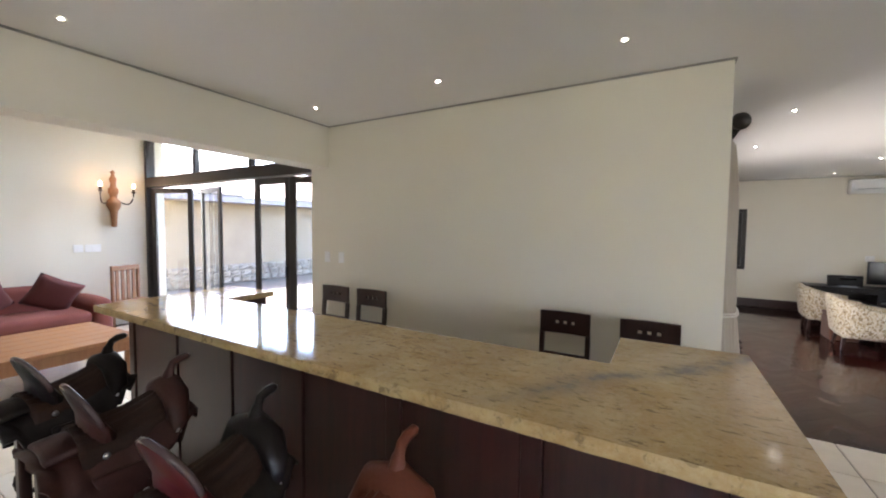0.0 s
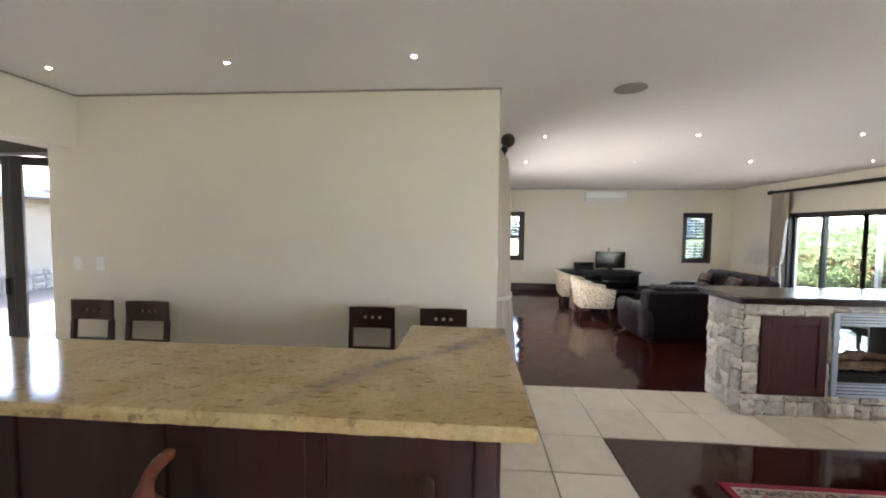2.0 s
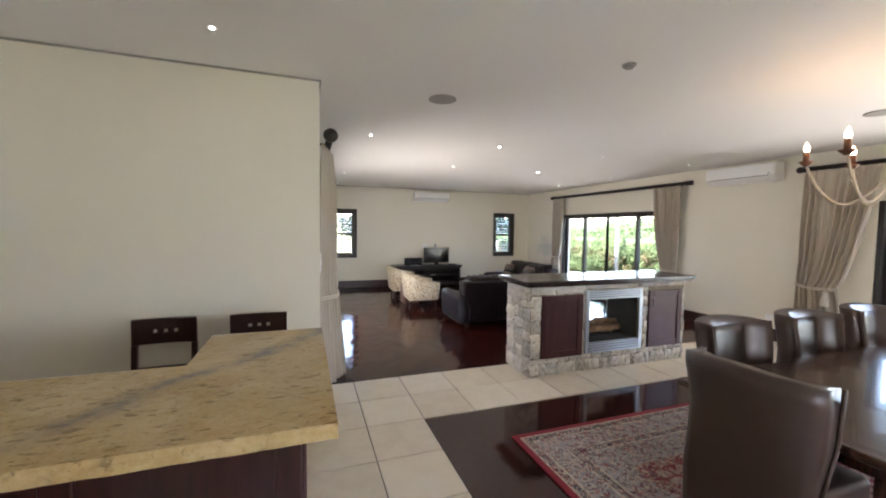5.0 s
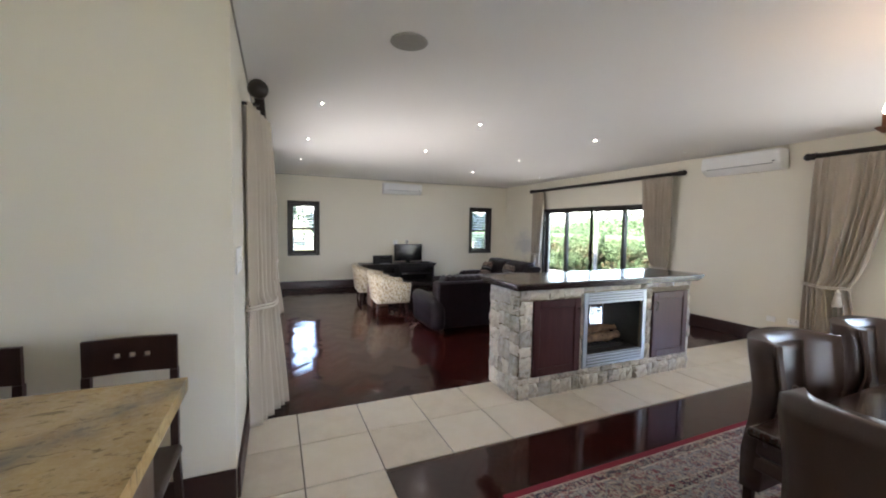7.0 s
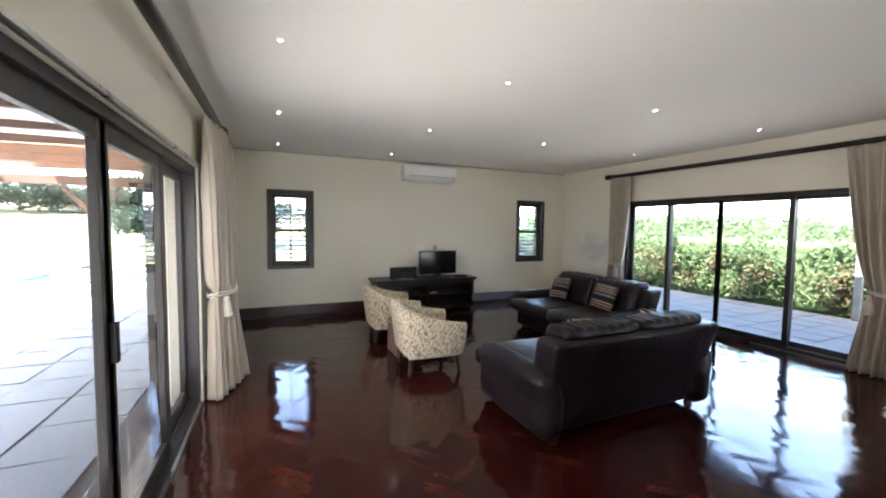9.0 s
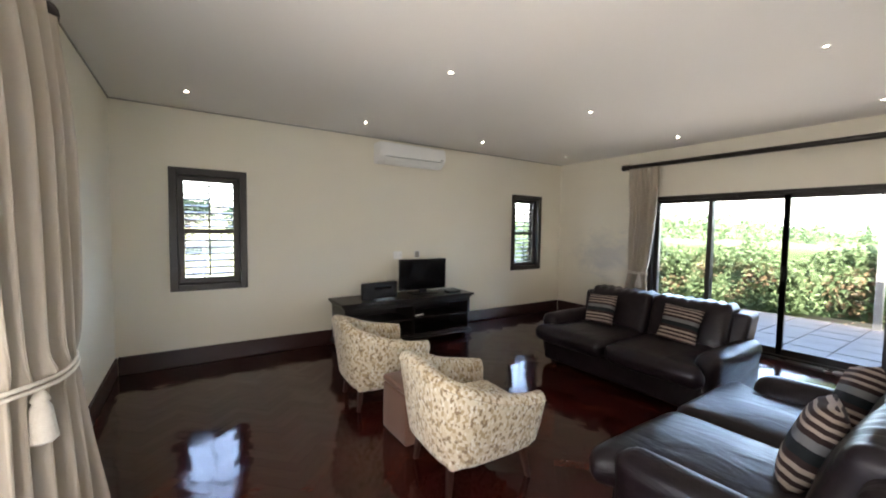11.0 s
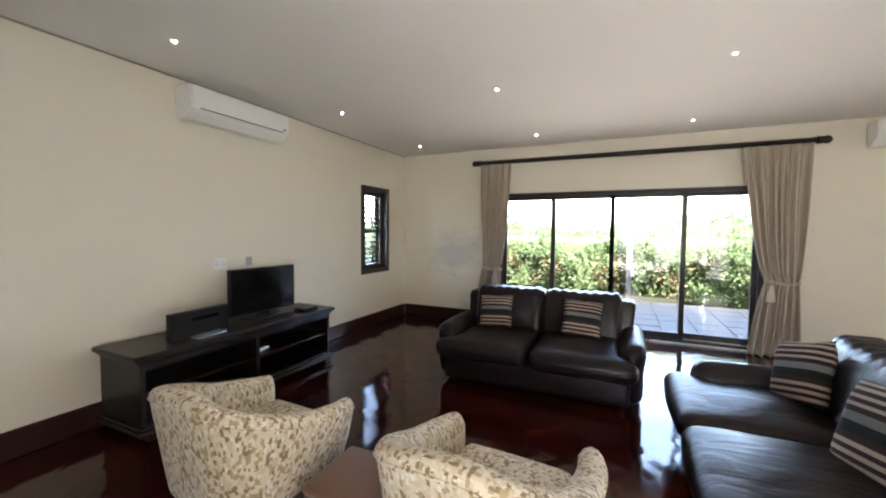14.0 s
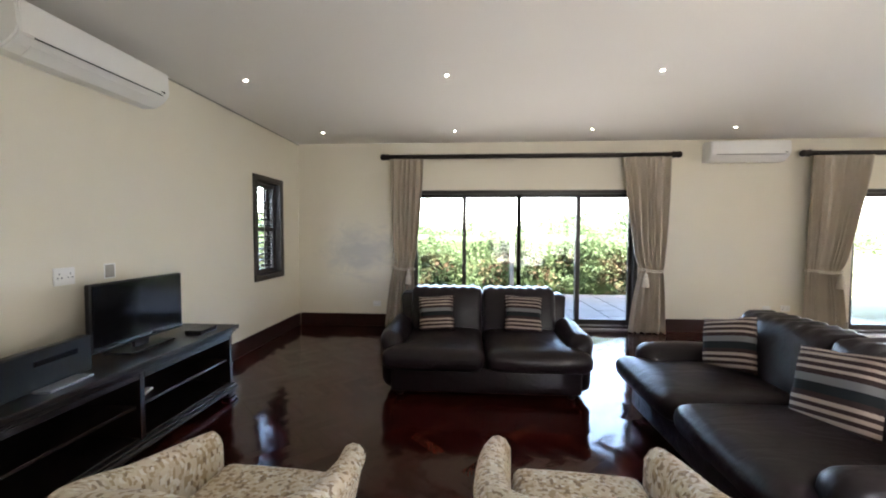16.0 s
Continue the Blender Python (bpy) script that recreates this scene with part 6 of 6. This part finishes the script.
def paving(name, x0, x1, y0, y1, size, material, label, jit=0.0, seed=3):
    root = structure(name, one(x0, x1, y0, y1, -0.20, G - 0.012), SAND, label, "paving")
    rng = random.Random(seed)
    meshes = []
    for k in range(6):
        b = one(-size / 2 + 0.008, size / 2 - 0.008, -size / 2 + 0.008, size / 2 - 0.008, -0.03, 0.0)
        for v in b.verts:
            v.co.x += rng.uniform(-jit, jit)
            v.co.y += rng.uniform(-jit, jit)
            if v.co.z > -0.01:
                v.co.z += rng.uniform(-0.003, 0.003)
        me = finish(b, "slab")
        me.materials.append(material)
        meshes.append(me)
    nx, ny = int((x1 - x0) / size), int((y1 - y0) / size)
    for j in range(ny):
        for i in range(nx):
            ob = new("slab", rng.choice(meshes))
            ob.parent = root
            ob.matrix_basis = pose(x0 + (i + 0.5) * size, y0 + (j + 0.5) * size, G + rng.uniform(-0.002, 0.002), 0, 0, 90 * rng.randrange(4))


paving("pavement_patio", XR + 0.29, XR + 0.29 + 3.5, 1.0, 13.0, 0.5, SLAB, "blue-grey paving slabs outside the patio doors", 0.004)
paving("pavement_veranda", -5.4, XL - 0.28, 3.4, 17.0, 0.6, VSLAB, "uneven grey stone slabs on the veranda", 0.012, 5)
structure("pavement_courtyard", one(-13.0, -5.42, 3.4, 24.0, -0.2, G), SAND, "sandy courtyard paving", "paving")
structure("water", one(-10.5, -2.6, 17.4, 19.6, -0.155, -0.10), POOLW, "blue swimming pool water", "pool")
structure("trim_pool_edge", boxes((-10.8, -2.3, 17.05, 17.38, -0.2, -0.02), (-10.8, -2.3, 19.62, 19.9, -0.2, -0.02), bevel=0.01), SLAB, "pale stone pool coping", "pool edge")


def fence():
    root = thing("pool_fence", "low pale metal pool fence with thin bars", "fence", 0, 20.6, G - 0.1)
    for k in range(9):
        x = -16 + k * 2.2
        part("post", one(x - 0.04, x + 0.04, -0.04, 0.04, 0, 1.25, 0.006), FENCE, root)
        if k < 8:
            part("rail", boxes((x + 0.041, x + 2.159, -0.015, 0.015, 1.12, 1.16), (x + 0.041, x + 2.159, -0.015, 0.015, 0.12, 0.16)), FENCE, root)
            for m in range(17):
                xx = x + 0.12 + m * 0.12
                part("bar", one(xx - 0.007, xx + 0.007, -0.007, 0.007, 0.161, 1.119), FENCE, root)


fence()


def veranda():
    root = thing("veranda", "timber veranda roof with rafters and posts", "veranda", 0, 0, G)
    for x, y in ((-2.6, 14.7), (-4.15, 9.5), (-4.15, 4.4)):
        part("post", one(x - 0.08, x + 0.08, y - 0.08, y + 0.08, 0, 2.46, 0.008), BEAMW, root, "red-brown timber post")
        for s in (-1, 1):
            part("brace", bar([(x + (s * 0.08 if y > 14 else 0), y + (0 if y > 14 else s * 0.08), 1.9), (x + (s * 0.52 if y > 14 else 0), y + (0 if y > 14 else s * 0.52), 2.44)], 0.045, 6), BEAMW, root)
    part("ring_beam", one(-4.24, -4.06, 3.4, 14.6, 2.461, 2.65, 0.008), BEAMW, root)
    part("end_beam", one(-4.3, 0.2, 14.61, 14.79, 2.461, 2.66, 0.008), BEAMW, root)
    y = 3.7
    while y < 14.9:
        b = one(-4.4, 0.24, y - 0.04, y + 0.04, 2.67, 2.82, 0.004)
        for v in b.verts:
            v.co.z += (v.co.x + 6.9) * 0.022
        part("rafter", b, BEAMW, root)
        y += 1.05
    for k in range(6):
        x0 = -3.36 + k * 0.6
        b = one(x0, x0 + 0.59, 3.4, 15.1, 2.825, 2.845)
        for v in b.verts:
            v.co.z += (v.co.x + 6.9) * 0.022
        part("roof_sheet", b, SHEET, root, "milky roof sheet")


veranda()
structure("wall_pier", one(0.08, XL - 0.281, 8.48, 8.9, G, 2.9), PLASTER, "cream plastered pier beside the glass doors", "pier")
# out of view; overhangs set to shade patio and north windows, not the hedge
structure("roof", boxes((XL - 0.3, XR + 2.4, YS - 0.6, YF + 1.2, 2.98, 3.12), (XB0 + 0.13, XL - 0.3, YS - 0.6, YK + 0.3, 2.98, 3.12)), ROOFT, "unseen flat dark roof slab, eaves sized to shade the patio", "roof")


# unseen overhang, added to hold sky light back from the folding doors
structure("roof_lounge", one(XW - 0.6, XB0 + 0.5, YS - 0.6, 5.4, LOUNGE + 0.13, LOUNGE + 0.25), ROOFT, "unseen dark slab added to cut sky light into the lounge", "roof")


def wing():
    root = thing("house_wing", "cream plastered house wing with a stone base", "house", -11.2, 14.0, G)
    part("wall", one(-4.0, 0.0, -9.5, 11.0, 0, 2.6), PLASTER, root)
    part("fascia", one(0.0, 0.62, -9.8, 11.2, 2.42, 2.60, 0.01), FASCIA, root, "purple-grey fascia and gutter")
    b = bmesh.new()
    prism(b, [(-4.5, -9.8), (0.66, -9.8), (0.66, 11.2), (-4.5, 11.2)], 2.61, 2.66)
    for v in b.verts:
        v.co.z += (0.66 - v.co.x) * 0.32
    part("roof", b, ROOFT, root)
    part("base_bed", one(0.0, 0.03, -9.5, 11.0, 0, 0.58), OUTSTONE, root)
    rng = random.Random(8)
    meshes = []
    for k in range(8):
        me = stone_block(rng.uniform(0.24, 0.34), rng.uniform(0.16, 0.19), 0.05, rng)
        me.materials.append(OUTSTONE)
        meshes.append(me)
    for j in range(3):
        y = -9.3 + rng.uniform(0, 0.2)
        while y < 6:
            ob = new("stone", rng.choice(meshes))
            ob.parent = root
            ob.matrix_basis = pose(0.03, y, 0.1 + j * 0.19, 0, 0, 90)
            y += 0.33
    for y in (-2.5, 3.0):
        part("post", one(0.45, 0.57, y - 0.06, y + 0.06, 0, 2.41, 0.006), FASCIA, root, "grey veranda post")
    for y in (1.2,):
        w = part("window", one(0.0, 0.04, y - 0.6, y + 0.6, 0.9, 2.05, 0.004), FRAME, root)
        part("pane", one(0.041, 0.046, y - 0.54, y + 0.54, 0.96, 1.99), BLACKG, w)


wing()


def leaf_polys(points, size, rng):
    out = []
    for p in points:
        d = Vector((rng.gauss(0, 1), rng.gauss(0, 1), rng.gauss(0, 0.7))).normalized()
        s = d.cross(Vector((rng.gauss(0, 1), rng.gauss(0, 1), rng.gauss(0, 1)))).normalized()
        k = size * rng.uniform(0.6, 1.4)
        p = Vector(p)
        out.append([p - d * k, p + s * k * 0.42, p + d * k, p - s * k * 0.42])
    return out


def hedge():
    rng = random.Random(21)
    root = thing("hedge", "tall sunlit green garden hedge with russet lower leaves", "hedge", 0, 0, 0, kind="stuff")
    pts, low = [], []
    for k in range(1900):
        # one twig's tuft of leaves; the front and the top are both uneven
        y = rng.uniform(0.3, 21.0)
        top = 1.42 + 0.26 * noise.noise(Vector((y * 0.7, 0, 3))) + 0.24 * noise.noise(Vector((y * 2.3, 4, 0)))
        z = G + (top - G) * rng.random() ** 0.60
        bulge = 0.30 * noise.noise(Vector((y * 1.1, z * 1.4, 7))) + 0.16 * noise.noise(Vector((y * 3.4, z * 3.4, 1)))
        x = 11.34 - bulge + 0.16 * (z / 1.5) ** 3 + abs(rng.gauss(0, 0.2)) + (rng.uniform(0, 1.3) if z > top - 0.25 else 0)
        sprig = z > top - 0.3 and rng.random() < 0.40
        reach = rng.uniform(0.15, 0.42) if sprig else rng.uniform(0.07, 0.15)
        lean = Vector((rng.uniform(-0.35, 0.25), rng.uniform(-0.4, 0.4), 1.0)).normalized() if sprig else Vector((-0.6, rng.uniform(-0.5, 0.5), 0.5)).normalized()
        russet = z < 0.85 and noise.noise(Vector((y * 1.3, z * 1.6, 11))) > 0.02
        for m in range(34):
            r = 0.055 if sprig else 0.11
            q = Vector((x, y, z)) + lean * reach * rng.random() + Vector((rng.gauss(0, r * 0.7), rng.gauss(0, r), rng.gauss(0, r * 0.8)))
            q.z = max(q.z, G - 0.05)
            (low if russet and rng.random() < 0.6 else pts).append(q)
    for nm, pp, mt in (("leaves", pts, HEDGE), ("russet_leaves", low, HEDGE_RED)):
        me = soup(leaf_polys(pp, 0.048, rng), nm)
        me.materials.append(mt)
        ob = new(nm, me)
        ob.parent = root
        ob["kind"] = "stuff"
    part("branches", boxes(*[(11.62, 11.66, 0.6 + k * 0.35, 0.64 + k * 0.35, G - 0.1, 1.0) for k in range(58)]), BARK, root)
    part("inner_mass", soft(11.56, 12.3, 0.7, 20.8, G - 0.1, 1.38, 0.2, 8, (0, 0, 0), 0.05, 3), HEDGE, root, "", True)


hedge()
for yy in (6.95, 10.7):
    tagged(part("patio_post", one(11.0 - 0.05, 11.0 + 0.05, yy - 0.05, yy + 0.05, G - 0.1, 2.97, 0.008), FENCE), "grey metal post at the patio's edge", "post")


def tree(x, y, z, h, spread, seed, leaf=CROWN, label="broad green tree on the hillside", group="hillside trees"):
    rng = random.Random(seed)
    root = thing("tree", label, "tree", x, y, z, group=group)
    bm = bmesh.new()
    tube(bm, [(0, 0, -0.6), (0.06, 0.02, h * 0.25), (-0.05, 0.08, h * 0.55), (0.1, 0, h * 0.8)], [h * 0.045, h * 0.034, h * 0.022, h * 0.008], 8)
    pts = []
    for k in range(11):
        a, e = rng.uniform(0, 6.28), rng.uniform(0.35, 0.8)
        r = spread * rng.uniform(0.45, 0.95)
        tip = Vector((math.cos(a) * r, math.sin(a) * r, h * rng.uniform(0.5, 0.98)))
        tube(bm, [(0, 0, h * e * 0.6), tip * 0.5 + Vector((0, 0, h * e * 0.35)), tip], [h * 0.016, h * 0.01, h * 0.004], 5)
        for m in range(330):
            pts.append(tip + Vector((rng.gauss(0, spread * 0.22), rng.gauss(0, spread * 0.22), rng.gauss(0, h * 0.085))))
    part("trunk", bm, BARK, root, "", True)
    me = soup(leaf_polys(pts, 0.22 * h / 5, rng), "crown")
    me.materials.append(leaf)
    ob = new("crown", me)
    ob.parent = root


rng = random.Random(5)
for k in range(16):
    a = radians(96 + k * 4.2 + rng.uniform(-1.5, 1.5))
    r = rng.uniform(48, 62)
    tree(math.cos(a) * r, 5 + math.sin(a) * r, 1.4 + rng.uniform(-0.4, 0.6), rng.uniform(3.2, 4.6), rng.uniform(2.6, 3.8), 40 + k)
for k in range(8):
    tree(-6 + k * 3.6 + rng.uniform(-1, 1), 27 + rng.uniform(-3, 5), -0.3, rng.uniform(2.4, 3.6), rng.uniform(1.6, 2.4), 80 + k)
for k in range(11):
    tree(16.5 + rng.uniform(0, 4), -8 + k * 3.1 + rng.uniform(-0.8, 0.8), -0.4, rng.uniform(1.9, 2.7), rng.uniform(1.5, 2.2), 120 + k, HEDGE, "pale green shrubby tree beyond the hedge", "trees beyond the hedge")


# ---- floor pieces ----
def tiles():
    root = bpy.data.objects["floor"]
    rng = random.Random(2)
    meshes = []
    for k in range(5):
        b = one(-0.2452, 0.2452, -0.2452, 0.2452, -0.011, 0.0, 0.0025)
        for v in b.verts:
            v.co.z += 0.0006 * math.sin(v.co.x * 9 + k) * (1 if v.co.z > -0.005 else 0)
        me = finish(b, "tile")
        me.materials.append(TILE)
        meshes.append(me)
    rest = bmesh.new()
    for i in range(-18, 14):
        for j in range(0, 13):
            cx, cy = 0.945 + 0.25 + 0.5 * i, 3.95 - 0.25 - 0.5 * j
            if cx < XW + 0.2 or cx > XR + 0.2 or cy < YS:
                continue
            if 1.445 < cx < 6.60 and cy < 2.95:
                continue
            if cx > XR - 0.0 or (cy > 3.0 and cx < XL):
                continue
            near = cx > -1.0 and cy > -1.2
            if near:
                ob = new("tile", rng.choice(meshes))
                ob.parent = root
                ob.matrix_basis = pose(cx, cy, rng.uniform(-0.0004, 0.0004), 0, 0, 90 * rng.randrange(4))
            else:
                box(rest, cx - 0.2465, cx + 0.2465, cy - 0.2465, cy + 0.2465, -0.011, 0.0)
    ob = part("tile_field", rest, TILE, root)
    ob["kind"] = "stuff"


def trimmed(poly, x0, x1, y0, y1):
    """The part of a flat polygon that lies within a rectangle."""
    for axis, lim, sign in ((0, x0, 1), (0, x1, -1), (1, y0, 1), (1, y1, -1)):
        out = []
        for k in range(len(poly)):
            p, q = poly[k - 1], poly[k]
            dp, dq = (p[axis] - lim) * sign, (q[axis] - lim) * sign
            if (dp < 0) != (dq < 0):
                f = dp / (dp - dq)
                out.append((p[0] + (q[0] - p[0]) * f, p[1] + (q[1] - p[1]) * f))
            if dq >= 0:
                out.append(q)
        poly = out
        if len(poly) < 3:
            return []
    return poly


def herringbone(root, x0, x1, y0, y1, material, length, width, ztop, near=None, seed=7, name="parquet_block"):
    """Blocks at 45 degrees, sawn off along the rectangle's edges."""
    rng = random.Random(seed)
    c45 = math.sqrt(0.5)
    n = int(length / width + 0.5)
    base = one(-length / 2 + 0.0004, length / 2 - 0.0004, -width / 2 + 0.0004, width / 2 - 0.0004, -0.008, 0.0)
    me = finish(base, name)
    me.materials.append(material)
    vs = [v.co.copy() for v in me.vertices]
    fs = [tuple(p.vertices) for p in me.polygons]
    allv, allf, count = [], [], 0
    span = int(max(x1 - x0, y1 - y0) / width) + 2 * n
    cx, cy = (x0 + x1) / 2, (y0 + y1) / 2
    for a in range(-span, span):
        for b in range(-span // n, span // n + 1):
            for kind in (0, 1):
                # two L-laid blocks repeat along the diagonal
                u = a * width + b * length
                v = a * width - b * length
                if kind == 0:
                    pu, pv, turn = u + length / 2, v + width / 2, 0
                else:
                    pu, pv, turn = u + width / 2, v + width + length / 2, 90
                x, y = cx + (pu - pv) * c45, cy + (pu + pv) * c45
                r = length * 0.55
                if not (x0 - r < x < x1 + r and y0 - r < y < y1 + r):
                    continue
                m = pose(x, y, ztop + rng.uniform(-0.0003, 0.0003), rng.uniform(-0.035, 0.035), rng.uniform(-0.03, 0.03), 45 + turn)
                if not (x0 + r < x < x1 - r and y0 + r < y < y1 - r):
                    hl, hw = length / 2 - 0.0004, width / 2 - 0.0004
                    corners = [m @ Vector(c) for c in ((-hl, -hw, 0), (hl, -hw, 0), (hl, hw, 0), (-hl, hw, 0))]
                    poly = trimmed([(c.x, c.y) for c in corners], x0, x1, y0, y1)
                    if poly:
                        o, g = len(allv), len(poly)
                        allv.extend((*c, ztop) for c in poly)
                        allv.extend((*c, ztop - 0.008) for c in poly)
                        allf.append(tuple(range(o, o + g)))
                        allf.extend((o + g + k, o + g + (k + 1) % g, o + (k + 1) % g, o + k) for k in range(g))
                    continue
                if near and near(x, y) and count < 300:
                    ob = new(name, me)
                    ob.parent = root
                    ob.matrix_basis = m
                    count += 1
                    continue
                o = len(allv)
                for co in vs:
                    q = m @ co
                    allv.append(tuple(q))
                allf.extend(tuple(i + o for i in f) for f in fs)
    field = bpy.data.meshes.new("parquet_field")
    field.from_pydata(allv, [], allf)
    field.materials.append(material)
    ob = new("parquet_field", field)
    ob.parent = root
    ob["kind"] = "stuff"


tiles()
herringbone(wood_floor, XL + 0.002, XR - 0.002, 3.952, YF - 0.003, PARQUET, 0.30, 0.075, -0.0015, lambda x, y: 0.9 < x < 2.9 and 4.3 < y < 8.0)
inlay = structure("floor_inlay", one(1.446, 6.60, -1.6, 2.925, -0.0118, -0.0095), EBONY, "dark varnished parquet set into the tiles", "floor")
herringbone(inlay, 1.448, 6.596, -1.58, 2.922, INLAY, 0.30, 0.075, -0.001, None, 9)
